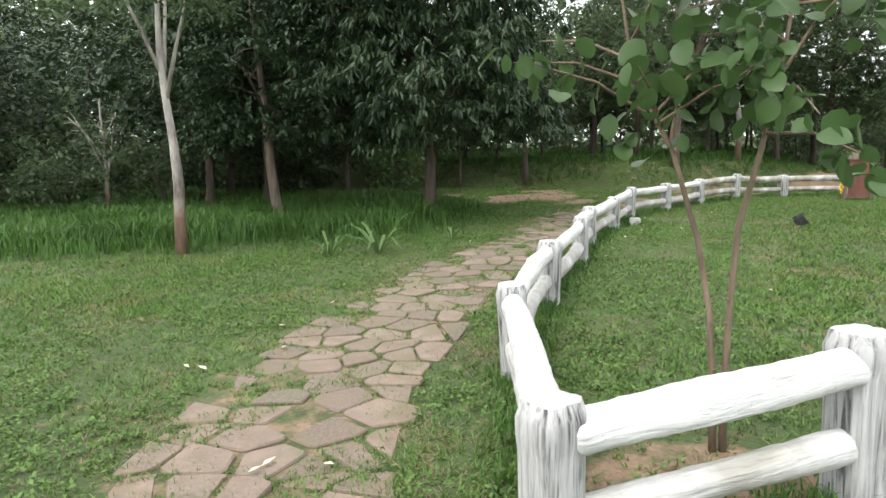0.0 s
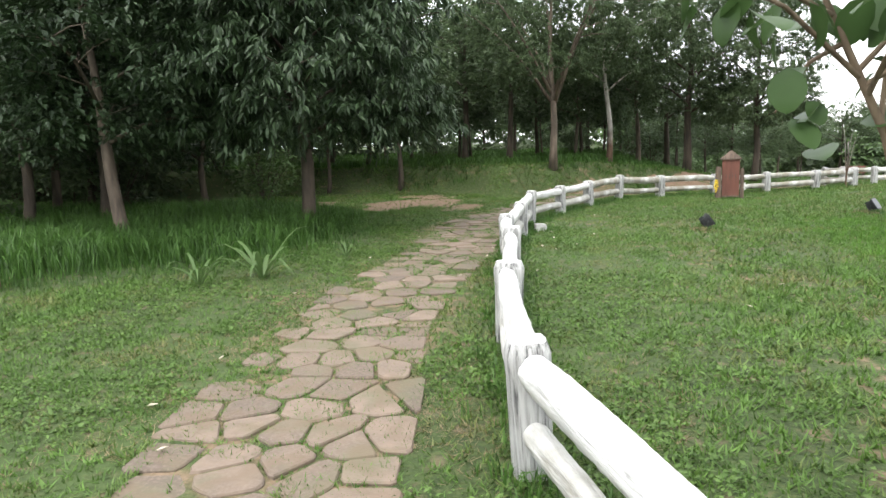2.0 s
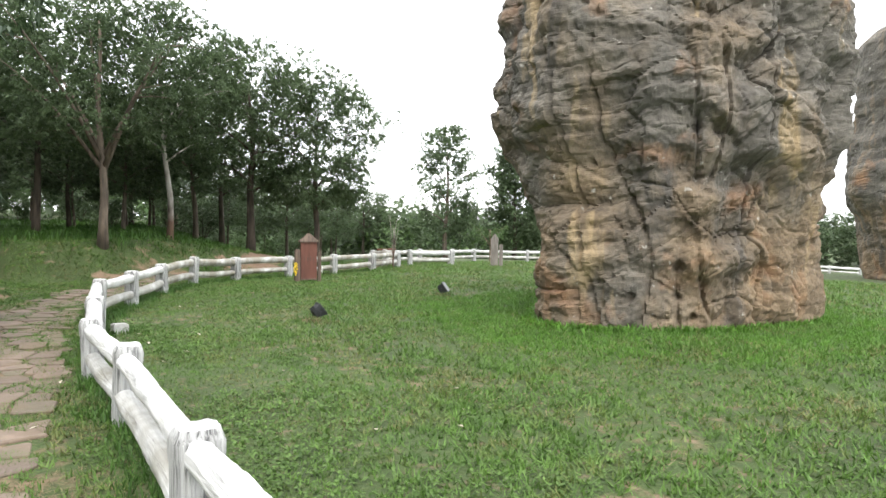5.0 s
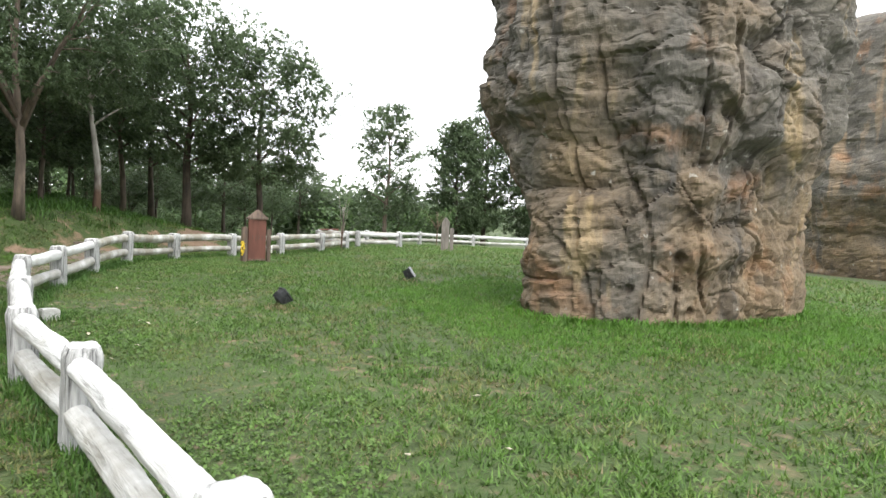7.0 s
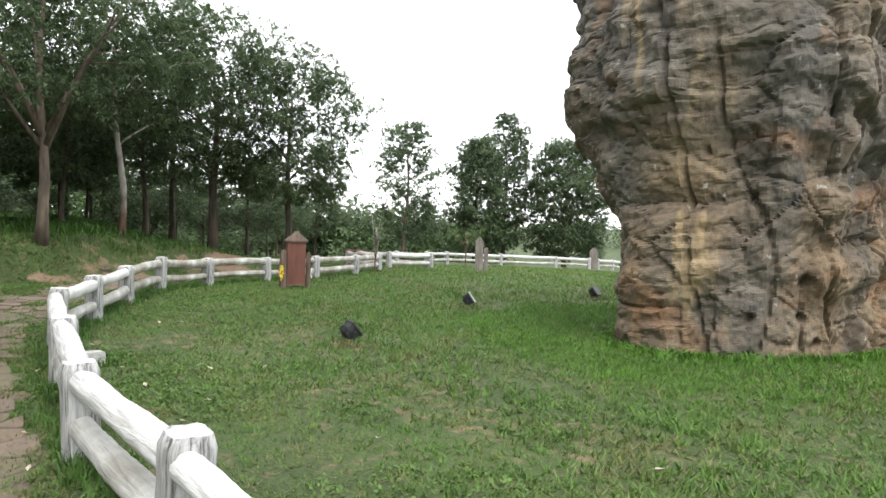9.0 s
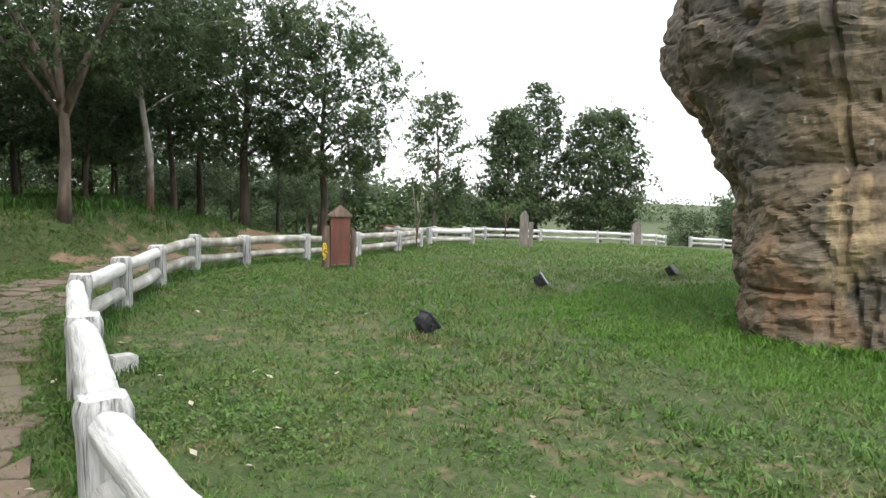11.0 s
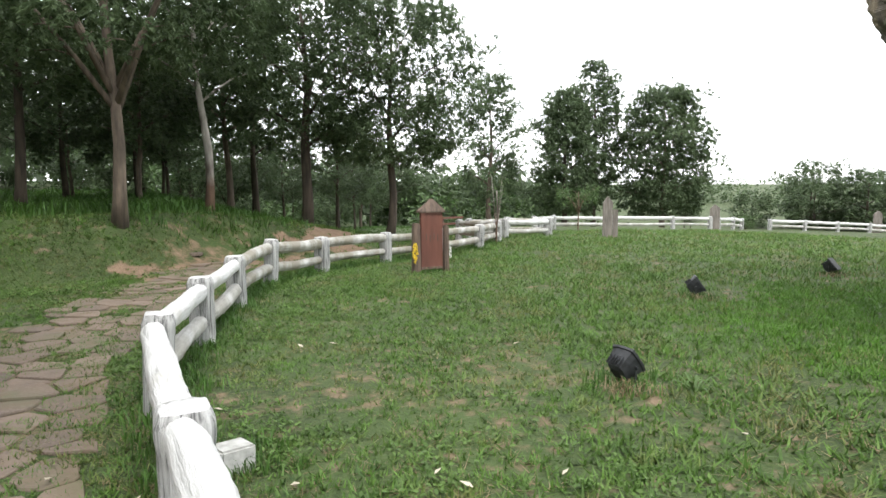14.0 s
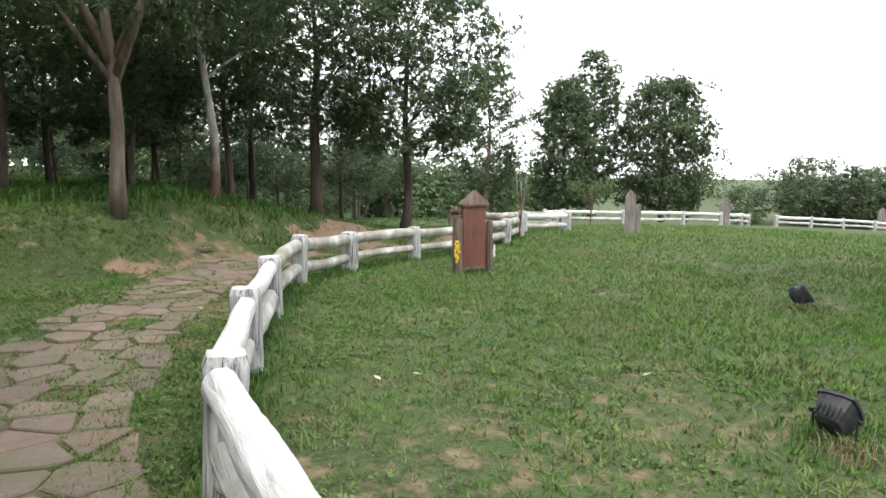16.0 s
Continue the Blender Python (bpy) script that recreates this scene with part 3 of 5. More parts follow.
# ---- sign board with side posts ----
def sign_board():
    ob = thing("wooden_sign", pose(4.12, 21.47, z_at(4.12, 21.47), 0, 0, 4), "red-brown pointed wooden sign board between two weathered posts", "sign")
    bm = box_bm(0.46, 0.07, 1.07, 0.008, 0.06)
    part("board", bm, SIGN_RED, ob)
    bm = bmesh.new()
    base = [(-0.27, -0.07), (0.27, -0.07), (0.27, 0.07), (-0.27, 0.07)]
    lo = [bm.verts.new((x, y, 1.11)) for x, y in base]
    mid = [bm.verts.new((x, y, 1.14)) for x, y in base]
    tip = [bm.verts.new((-0.03, 0, 1.36)), bm.verts.new((0.03, 0, 1.36))]
    bm.faces.new(lo[::-1])
    for k in range(4):
        bm.faces.new((lo[k], lo[(k + 1) % 4], mid[(k + 1) % 4], mid[k]))
    bm.faces.new((mid[0], mid[1], tip[1], tip[0]))
    bm.faces.new((mid[2], mid[3], tip[0], tip[1]))
    bm.faces.new((mid[1], mid[2], tip[1]))
    bm.faces.new((mid[3], mid[0], tip[0]))
    part("peaked_cap", bm, SIGN_WOOD, ob, "dark brown peaked cap")
    part("bottom_rail", box_bm(0.46, 0.09, 0.05, 0.006, 0.055), SIGN_WOOD, ob)
    for x, h, w in ((-0.335, 0.92, 0.15), (0.30, 0.86, 0.09)):
        b = box_bm(w, 0.13, h + 0.1, 0.02, -0.1, 0.9)
        for v in b.verts:
            v.co.x += 0.012 * noise.noise(v.co * 4)
        p = part("side_post", b, SIGN_WOOD, ob, "cracked grey-brown side post")
        p.location.x = x
        p.location.y = -0.03
    for k in range(4):
        mark = part("worn_lettering", box_bm(0.012, 0.004, 0.12, 0, 0.60 - 0.02 * (k % 2)), SIGN_WOOD, ob, "worn illegible lettering")
        mark.location = (-0.12 + 0.08 * k, -0.037, 0)
    bead = bmesh.new()
    loose = random.Random(6)
    for k in range(80):
        t = k / 80
        wide = 0.02 + 0.035 * math.sin(math.pi * min(1, 1.15 * t))
        p = Vector((-0.41 + loose.uniform(-wide, wide), -0.118 - loose.uniform(0, 0.03), 0.56 - 0.34 * t + loose.uniform(-0.02, 0.02)))
        bmesh.ops.create_icosphere(bead, subdivisions=1, radius=loose.uniform(0.011, 0.019), matrix=Matrix.Translation(p))
    part("flower_garland", bead, YELLOW, ob, "yellow flower garland looped on the side post")
    bead = bmesh.new()
    for k in range(22):
        bmesh.ops.create_icosphere(bead, subdivisions=1, radius=loose.uniform(0.009, 0.015), matrix=Matrix.Translation((0.355 + loose.uniform(-0.018, 0.018), -0.1, 0.46 - 0.0095 * k)))
    part("petal_garland", bead, WHITE_PETAL, ob, "small white flower garland")


sign_board()


# ---- pointed timber markers ----
def stake(x, y, h, w, second, yaw=0):
    ob = thing("marker_post", pose(x, y, z_at(x, y), 0, 0, yaw), "grey weathered pointed timber marker post in the lawn", "post", "marker posts")
    def pointed(hh, ww, dx, dy):
        bm = bmesh.new()
        prof = [(-ww / 2, -0.15), (ww / 2, -0.15), (ww / 2, hh * 0.86), (ww * 0.06, hh), (-ww * 0.06, hh), (-ww / 2, hh * 0.84)]
        rows = [[bm.verts.new((px + dx, py + dy, pz)) for px, pz in prof] for py in (-0.06, 0.06)]
        bm.faces.new(rows[0])
        bm.faces.new(rows[1][::-1])
        for k in range(6):
            bm.faces.new((rows[0][k], rows[1][k], rows[1][(k + 1) % 6], rows[0][(k + 1) % 6]))
        bmesh.ops.bevel(bm, geom=bm.edges[:], offset=0.01, segments=1, affect="EDGES")
        return bm
    part("board", pointed(h, w, 0, 0), GREY_WOOD, ob)
    if second:
        part("short_post", box_bm(w * 0.5, 0.12, h * 0.68, 0.01), GREY_WOOD, ob).location = (w * 0.85, 0.12, 0)


stake(14.2, 28.15, 1.42, 0.33, True, -35)
stake(27.6, 35.0, 1.3, 0.5, False, -40)
stake(43.2, 35.4, 1.5, 0.5, False, -50)


# ---- timber frame on the track beyond the sign ----
def timber_frame(x, y, yaw):
    ob = thing("timber_frame", pose(x, y, z_at(x, y), 0, 0, yaw), "low red-brown timber frame standing beside the earth track", "bench")
    for px in (-0.5, 0.5):
        part("post", box_bm(0.08, 0.08, 0.72, 0.008, -0.1), SIGN_WOOD, ob).location.x = px
    for pz in (0.3, 0.56):
        part("rail", box_bm(1.12, 0.05, 0.08, 0.006, pz), SIGN_RED, ob).location.y = -0.066


timber_frame(12.1, 35.7, 10)


# ---- floodlights in the grass ----
def floodlight(x, y, yaw, tilt, label):
    ob = thing("floodlight", pose(x, y, z_at(x, y) - 0.01, 0, 0, yaw) @ Matrix.Scale(0.84, 4), label, "light", "lawn floodlights")
    tip = Matrix.Translation((0, 0, 0.2)) @ Matrix.Rotation(radians(tilt), 4, "Y")
    bm = bmesh.new()
    rings = [(-0.12, 0.05, 0.06), (-0.10, 0.085, 0.095), (-0.02, 0.11, 0.125), (0.07, 0.125, 0.14), (0.075, 0.14, 0.155), (0.1, 0.14, 0.155)]
    prev = None
    for rx, hy, hz in rings:
        ring = []
        for k in range(16):
            t = 2 * math.pi * k / 16
            c, s = math.cos(t), math.sin(t)
            q = (abs(c) ** 6 + abs(s) ** 6) ** (-1 / 6)
            ring.append(bm.verts.new(tip @ Vector((rx, c * q * hy, s * q * hz))))
        if prev:
            for k in range(16):
                bm.faces.new((prev[k], prev[(k + 1) % 16], ring[(k + 1) % 16], ring[k]))
        else:
            bm.faces.new(ring[::-1])
        prev = ring
    bm.faces.new(prev)
    housing = part("housing", bm, BLACK_METAL, ob)
    g = box_bm(0.008, 0.24, 0.27, 0, -0.135)
    for v in g.verts:
        v.co = tip @ (v.co + Vector((0.103, 0, 0)))
    part("glass", g, LAMP_GLASS, ob, "dusty front glass")
    for k in range(5):
        f = box_bm(0.1, 0.005, 0.03, 0, 0)
        for v in f.verts:
            v.co = tip @ (v.co + Vector((-0.05, -0.07 + 0.035 * k, 0.105)))
        part("cooling_fin", f, BLACK_METAL, housing)
    for s in (-1, 1):
        arm = box_bm(0.03, 0.008, 0.2, 0.002, 0.02)
        part("bracket_arm", arm, BLACK_METAL, ob).location.y = s * 0.15
        k = box_bm(0.03, 0.025, 0.03, 0.004, 0.185)
        part("clamp_knob", k, BLACK_METAL, ob).location.y = s * 0.165
    part("bracket_base", box_bm(0.05, 0.31, 0.012, 0.003, 0.012), BLACK_METAL, ob)
    part("ground_spike", box_bm(0.05, 0.05, 0.1, 0.004, -0.08), BLACK_METAL, ob)
    return ob


LAMPS = [(2.40, 14.5), (6.1, 17.1), (10.2, 17.75), (14.85, 18.6)]
for (lx, ly), yaw, tilt in zip(LAMPS, (5, -42, -75, -120), (-38, -35, -40, -35)):
    floodlight(lx, ly, yaw, tilt, "small black box floodlight tilted up out of the grass")

# ---- small concrete block by the fence ----
blk = box_bm(0.22, 0.17, 0.19, 0.012, -0.04, 0.94)
me = bpy.data.meshes.new("concrete_block")
blk.to_mesh(me)
blk.free()
me.materials.append(CONCRETE)
block = new("concrete_block", me)
block.matrix_basis = pose(-0.64, 14.28, z_at(-0.64, 14.28), 0, 3, 20)
tagged(block, "small pale concrete block lying in the grass by the fence", "block")


# ---- trees ----
def leaf_arrays(tips, per_tip, spread, size, droop, rng, slim=0.38):
    """Pointed, slightly folded leaves scattered round twig ends: verts and triangles."""
    tips = np.asarray(tips)
    n = len(tips) * per_tip
    c = np.repeat(tips, per_tip, 0) + rng.normal(0, 1, (n, 3)) * np.array([spread, spread, spread * 0.7])
    yaw = rng.uniform(0, 2 * np.pi, n)
    pitch = rng.normal(-droop, 0.45, n)
    d = np.stack([np.cos(yaw) * np.cos(pitch), np.sin(yaw) * np.cos(pitch), np.sin(pitch)], 1)
    side = np.cross(d, np.stack([rng.normal(0, 0.35, n), rng.normal(0, 0.35, n), np.ones(n)], 1))
    side /= np.linalg.norm(side, axis=1)[:, None] + 1e-9
    up = np.cross(side, d)
    ln = size * rng.uniform(0.65, 1.25, n)[:, None]
    w = ln * slim
    fold = 0.18 * w
    v = np.stack([c, c + d * ln * 0.45 + side * w * 0.5 + up * fold, c + d * ln, c + d * ln * 0.45 - side * w * 0.5 + up * fold], 1).reshape(-1, 3)
    o = np.arange(n)[:, None] * 4
    return v, np.concatenate([o + np.array([[0, 1, 2]]), o + np.array([[0, 2, 3]])])


def spray_arrays(centres, hub, rings, per, radius, size, droop, rng, slim, plain_leaf=False):
    """Leafy pads: each centre carries twig ends spread over a flattened mound, and each twig end a rosette of leaves that point outward and hang."""
    n = len(centres) * rings
    a, u = rng.uniform(0, 2 * np.pi, n), np.sqrt(rng.uniform(0, 1, n))
    rad = np.repeat(radius * rng.uniform(0.65, 1.3, len(centres)), rings)
    off = np.stack([np.cos(a) * u, np.sin(a) * u, 0.8 * (1 - u * u) - 0.4 + rng.normal(0, 0.3, n)], 1) * rad[:, None]
    twig = np.repeat(centres, rings, 0) + off
    m = n * per
    base = np.repeat(twig, per, 0) + rng.normal(0, 0.012 + 0.16 * size, (m, 3))
    away = np.repeat(off[:, :2] / (rad[:, None] + 1e-6) + 0.25 * (twig[:, :2] - hub[None, :2]) / (np.linalg.norm(twig[:, :2] - hub[None, :2], axis=1)[:, None] + 1e-6), per, 0)
    yaw = np.arctan2(away[:, 1], away[:, 0]) + rng.normal(0, 1.0, m)
    pitch = rng.normal(-droop, 0.38, m)
    d = np.stack([np.cos(yaw) * np.cos(pitch), np.sin(yaw) * np.cos(pitch), np.sin(pitch)], 1)
    side = np.cross(d, np.stack([rng.normal(0, 0.3, m), rng.normal(0, 0.3, m), np.ones(m)], 1))
    side /= np.linalg.norm(side, axis=1)[:, None] + 1e-9
    up = np.cross(side, d)
    ln = size * rng.uniform(0.65, 1.25, m)[:, None]
    w = ln * slim
    if plain_leaf:
        v = np.stack([base - side * w * 0.3, base + d * ln, base + d * ln * 0.4 + side * w * 0.75], 1).reshape(-1, 3)
        return v, np.arange(m * 3).reshape(-1, 3)
    v = np.stack([base, base + d * ln * 0.45 + side * w * 0.5 + up * 0.2 * w, base + d * ln - up * 0.12 * ln, base + d * ln * 0.45 - side * w * 0.5 + up * 0.2 * w], 1).reshape(-1, 3)
    o = np.arange(m)[:, None] * 4
    return v, np.concatenate([o + np.array([[0, 1, 2]]), o + np.array([[0, 2, 3]])])


def broad_tree(name, m, h, trunk_r, fork_z, crown_r, crown_low, leaf, bark, label, seed, pads=120, rings=12, per=7, size=0.16, pad_r=0.6, droop=0.45,
               lean=(0.0, 0.0), limbs=6, group="", slim=0.42, rough=0.12, vase=0.0, widest=0.42, taper_top=2.6, plain_leaf=False):
    """A tapered trunk, limbs and twigs that reach out to a crown of leafy pads; vase makes the limbs rise steeply from one fork."""
    rng = np.random.default_rng(seed)
    ob = thing(name, m, label, "tree", group)
    pieces = []
    path = []
    for k in range(9):
        t = k / 8
        path.append(Vector((lean[0] * t * h + 0.025 * noise.noise(Vector((t * 2.3, seed, 0))) * h, lean[1] * t * h + 0.025 * noise.noise(Vector((t * 2.3, seed, 5))) * h, -0.15 + t * h * 0.82)))
    radii = [trunk_r * (1.25 - 0.25 * min(1, k)) * (1 - 0.85 * k / 8) + 0.012 for k in range(9)]
    pieces.append(tube_arrays(path, radii, 10, rough, seed))

    def at(t):
        f = min(max(t, 0), 0.999) * 8
        i = int(f)
        return path[i].lerp(path[i + 1], f - i), radii[i] + (radii[i + 1] - radii[i]) * (f - i)

    def reach_at(z):
        u = (z - crown_low) / (h - crown_low)
        return crown_r * math.sqrt(max(0.06, 1 - (u - widest) ** 2 * (taper_top if u > widest else 1.4 / max(widest, 0.2))))

    centres, f0 = [], fork_z / (h * 0.82)
    for k in range(limbs):
        u = (k + 0.5) / limbs
        t0 = f0 + (0.95 - f0) * u ** 1.2 * (1 - 0.85 * vase)
        start, r0 = at(t0)
        yaw = k * 2.4 + rng.uniform(-0.4, 0.4)
        z_end = crown_low + (h - crown_low) * (0.06 + 0.9 * u) * rng.uniform(0.9, 1.06)
        if vase:
            z_end = crown_low + (h - crown_low) * rng.uniform(0.35, 0.9)
        axis = at(min(0.98, max(z_end, 0) / (h * 0.82)))[0]
        reach = reach_at(z_end) * rng.uniform(0.72, 1.0)
        end = Vector((axis.x + math.cos(yaw) * reach, axis.y + math.sin(yaw) * reach, z_end))
        bow = Vector((0, 0, (0.12 if vase else 0.1) * reach))
        limb = [start.lerp(end, q) + bow * math.sin(math.pi * q) for q in (0, 0.25, 0.5, 0.75, 1)]
        rl = [max(0.008, r0 * (0.66 if vase else 0.5) * (1 - 0.85 * q)) for q in (0, 0.25, 0.5, 0.75, 1)]
        pieces.append(tube_arrays(limb, rl, 6, rough, seed + k))
        centres.append(limb[4])
        for j in range(4):
            s2 = limb[1 + j]
            a2 = yaw + (1 if j % 2 else -1) * rng.uniform(0.4, 1.2)
            e2 = s2 + Vector((math.cos(a2), math.sin(a2), rng.uniform(-0.1, 0.4))) * crown_r * 0.36
            if e2.z > crown_low:
                pieces.append(tube_arrays([s2, s2.lerp(e2, 0.5) + Vector((0, 0, 0.06)), e2], [rl[2] * 0.6, rl[2] * 0.4, 0.006], 5, 0, 0, False))
                centres.append(e2)
    # pads between the limbs fill the crown, most of them near its outside
    while len(centres) < pads:
        z = crown_low + (h - crown_low) * rng.uniform(0.02, 0.98)
        axis = at(min(0.98, z / (h * 0.82)))[0]
        a, q = rng.uniform(0, 2 * np.pi), rng.uniform(0.12, 1) ** 0.45
        lumpy = 1 + 0.35 * noise.noise(Vector((math.cos(a) * 1.5, math.sin(a) * 1.5 + seed, z * 0.7)))
        r = reach_at(z) * q * lumpy
        centres.append(Vector((axis.x + math.cos(a) * r, axis.y + math.sin(a) * r, z)))
    v, f = joined(pieces)
    mesh_object("trunk", v, f, bark, ob, smooth=True)
    c = np.array([list(p) for p in centres])
    c = c[c[:, 2] > crown_low - 0.1]
    lv, lf = spray_arrays(c, np.array([path[4].x, path[4].y, 0]), rings, per, pad_r, size, droop, rng, slim, plain_leaf)
    fast_mesh("crown", lv, lf, leaf, ob)
    return ob


def ground_pose(x, y, yaw=0.0, s=1.0):
    return pose(x, y, z_at(x, y) - 0.03, 0, 0, yaw) @ Matrix.Scale(s, 4)


# big dark tree beside the path, with hanging leaflets
broad_tree("shade_tree", ground_pose(-5.7, 14.8), 7.6, 0.15, 2.1, 3.1, 1.95, DARK_LEAF, DARK_BARK, "dense dark green tree with drooping leaflets beside the path", 5,
           pads=620, rings=9, per=10, size=0.22, pad_r=0.5, droop=0.75, limbs=16, slim=0.27, widest=0.3, taper_top=1.5)
# pale forked tree and a leaning one in the tall grass
broad_tree("pale_tree", ground_pose(-7.3, 8.5), 6.8, 0.09, 2.7, 1.6, 3.9, WOOD_LEAF, PALE_BARK, "slim tree with pale peeling bark and a red-brown foot", 8,
           pads=110, rings=8, per=6, size=0.13, pad_r=0.45, slim=0.5, lean=(-0.015, 0.01), limbs=3, rough=0.25, vase=0.9)
broad_tree("leaning_tree", ground_pose(-8.6, 12.7), 7.0, 0.13, 2.0, 2.6, 1.9, DARK_LEAF, BARK, "leaning brown-trunked tree in the tall grass", 9,
           pads=330, rings=10, per=7, size=0.15, pad_r=0.5, slim=0.5, lean=(-0.1, 0.03), limbs=9)
broad_tree("bare_sapling", ground_pose(-15.2, 13.2), 4.2, 0.06, 1.0, 1.1, 1.6, WOOD_LEAF, PALE_BARK, "thin pale half-bare sapling in the tall grass", 10,
           pads=14, rings=4, per=5, size=0.12, pad_r=0.3, limbs=7, vase=0.5)
# the trees that stand singly along the wood's edge
broad_tree("forked_tree", ground_pose(-1.0, 24.6, 40), 8.0, 0.125, 2.2, 2.8, 3.0, WOOD_LEAF, BARK, "tall forked tree with pale brown trunk at the wood's edge", 11,
           pads=230, rings=11, per=10, size=0.125, pad_r=0.5, limbs=7, vase=1.0, widest=0.6)
broad_tree("edge_tree", ground_pose(6.28, 28.75), 7.3, 0.13, 2.3, 2.5, 2.2, WOOD_LEAF, DARK_BARK, "open airy tree on the bank behind the sign", 12,
           pads=350, rings=10, per=10, size=0.125, pad_r=0.46, limbs=9, lean=(0.02, 0), widest=0.5)
broad_tree("pale_footed_tree", ground_pose(0.91, 26.7), 7.6, 0.1, 2.6, 2.4, 2.9, WOOD_LEAF, PALE_BARK, "slender leaning tree with a pale lower trunk on the bank", 13,
           pads=200, rings=10, per=10, size=0.125, pad_r=0.47, limbs=8, lean=(-0.03, 0.01), widest=0.55)
broad_tree("bank_tree", ground_pose(4.0, 29.5), 7.9, 0.17, 2.3, 3.0, 2.4, WOOD_LEAF, DARK_BARK, "dark-trunked tree with a full crown beside the earth track", 14,
           pads=310, rings=10, per=10, size=0.13, pad_r=0.5, limbs=9, widest=0.5)
WOODLAND = [broad_tree("woodland_tree", ground_pose(x, y, yaw), h, r, fz, cr, lo, WOOD_LEAF, bk, "slender woodland tree with a dark green crown", sd,
                       pads=160, rings=9, per=7, size=0.23, pad_r=0.6, plain_leaf=True, limbs=8, droop=0.4, slim=0.5, lean=ln, group="woodland trees", widest=0.5)
            for x, y, yaw, h, r, fz, cr, lo, bk, sd, ln in (
                (-3.0, 28.6, 0, 8.0, 0.12, 2.8, 2.7, 2.7, DARK_BARK, 21, (0.03, 0.0)), (4.0, 36.9, 0, 8.2, 0.14, 2.4, 2.8, 2.5, DARK_BARK, 22, (-0.01, 0.02)),
                (-5.2, 30.5, 0, 8.6, 0.15, 2.9, 3.0, 2.7, DARK_BARK, 23, (0.02, 0.01)), (2.3, 32.4, 0, 8.0, 0.11, 2.6, 2.8, 2.5, BARK, 24, (-0.03, 0.0)))]
# the dense wood's shade is put into this tree's darker leaf colour
SHADED_WOOD = broad_tree("woodland_tree", ground_pose(-12.2, 16.4), 8.2, 0.14, 2.0, 3.0, 1.8, DARK_LEAF, DARK_BARK, "full-crowned woodland tree above the tall grass, leaves darkened for the wood's shade", 25,
                       pads=200, rings=9, per=7, size=0.23, pad_r=0.6, plain_leaf=True, limbs=9, slim=0.5, group="woodland trees", widest=0.45)
SPOTS = [(-8, 33), (-11, 29), (-14.5, 33), (-19, 30), (-12.5, 24.5), (-16.5, 20.5), (-19.5, 25), (-23, 19), (-25, 27), (-15.2, 17.6), (-21, 13.5), (-27, 12),
         (-6.2, 37), (-2.2, 34.5), (0.4, 39), (-0.6, 31.2), (-8.2, 27.6), (6.6, 35.2), (-6.6, 25.6), (-13.5, 14.6), (5.2, 41), (-9.5, 41), (-4.2, 44), (1.6, 46), (9.4, 39.4), (-15, 40), (-22, 36), (11.5, 45), (8.0, 49),
         (-30, 20), (-32, 30), (-11.8, 19.6), (-9.2, 25.2), (-18.8, 10.2), (-25, 6.5), (3.0, 51), (14.8, 52)]
rnd = random.Random(4)
for k, (x, y) in enumerate(SPOTS):
    s = rnd.uniform(0.62, 0.86) * (0.75 if x > 5 else 1.15 if x < -10 else 1.0)
    # left of x = -10 most copies carry the shade-darkened leaves
    copy_thing(SHADED_WOOD if x < -10 and k % 3 else WOODLAND[k % 4], ground_pose(x + rnd.uniform(-0.5, 0.5), y + rnd.uniform(-0.5, 0.5), rnd.uniform(0, 360), s))
# lone trees across the lawn
broad_tree("lone_tree", ground_pose(24.4, 52.8), 11.3, 0.2, 2.6, 2.5, 2.2, WOOD_LEAF, BARK, "airy grey-green tree standing apart", 31,
           pads=190, rings=9, per=7, size=0.24, pad_r=0.6, limbs=10, slim=0.5)
DENSE = [broad_tree("dense_tree", ground_pose(x, y), h, 0.22, lo + 0.6, cr, lo, WOOD_LEAF, bk, label, sd, pads=int(pads * 1.9), rings=12, per=8, size=0.21, pad_r=0.65, limbs=12, droop=0.6,
                    slim=0.5, widest=wd, taper_top=tp)
         for x, y, h, cr, lo, bk, label, sd, pads, wd, tp in (
             (30.6, 51.8, 10.6, 2.4, 1.0, DARK_BARK, "dense dark green conical tree", 32, 190, 0.25, 1.75), (35.0, 53.6, 13.8, 2.0, 1.5, DARK_BARK, "tall dark tree rising behind the others", 33, 150, 0.5, 3.8),
             (38.6, 49.4, 11.6, 3.6, 1.1, BARK, "broad rounded mid-green tree beside the fence", 34, 300, 0.4, 2.7))]
FAR_DENSE = broad_tree("distant_tree", ground_pose(66, 55), 7.0, 0.2, 1.0, 3.3, 0.5, WOOD_LEAF, DARK_BARK, "distant rounded dark green tree beyond the fence", 36,
                       pads=150, rings=8, per=6, size=0.38, pad_r=0.7, limbs=8, slim=0.5, plain_leaf=True)
FAR_TREES = [(16, 58, 0.7), (20, 61, 0.75), (29.5, 60, 0.7), (44.5, 52.5, 0.45), (48, 55, 0.35), (62, 52, 0.7), (64, 48, 0.85), (69, 48.5, 0.85), (73, 44, 0.9), (78, 42, 0.85),
             (58, 56, 0.55), (83, 40, 0.85), (80, 50, 0.95), (90, 38, 0.95)]
for k, (x, y, s) in enumerate(FAR_TREES):
    copy_thing(FAR_DENSE if x > 56 else WOODLAND[(k + 1) % 4], ground_pose(x, y, 77 * k, s) @ Matrix.Diagonal((1.15, 1.15, 1.0, 1)))


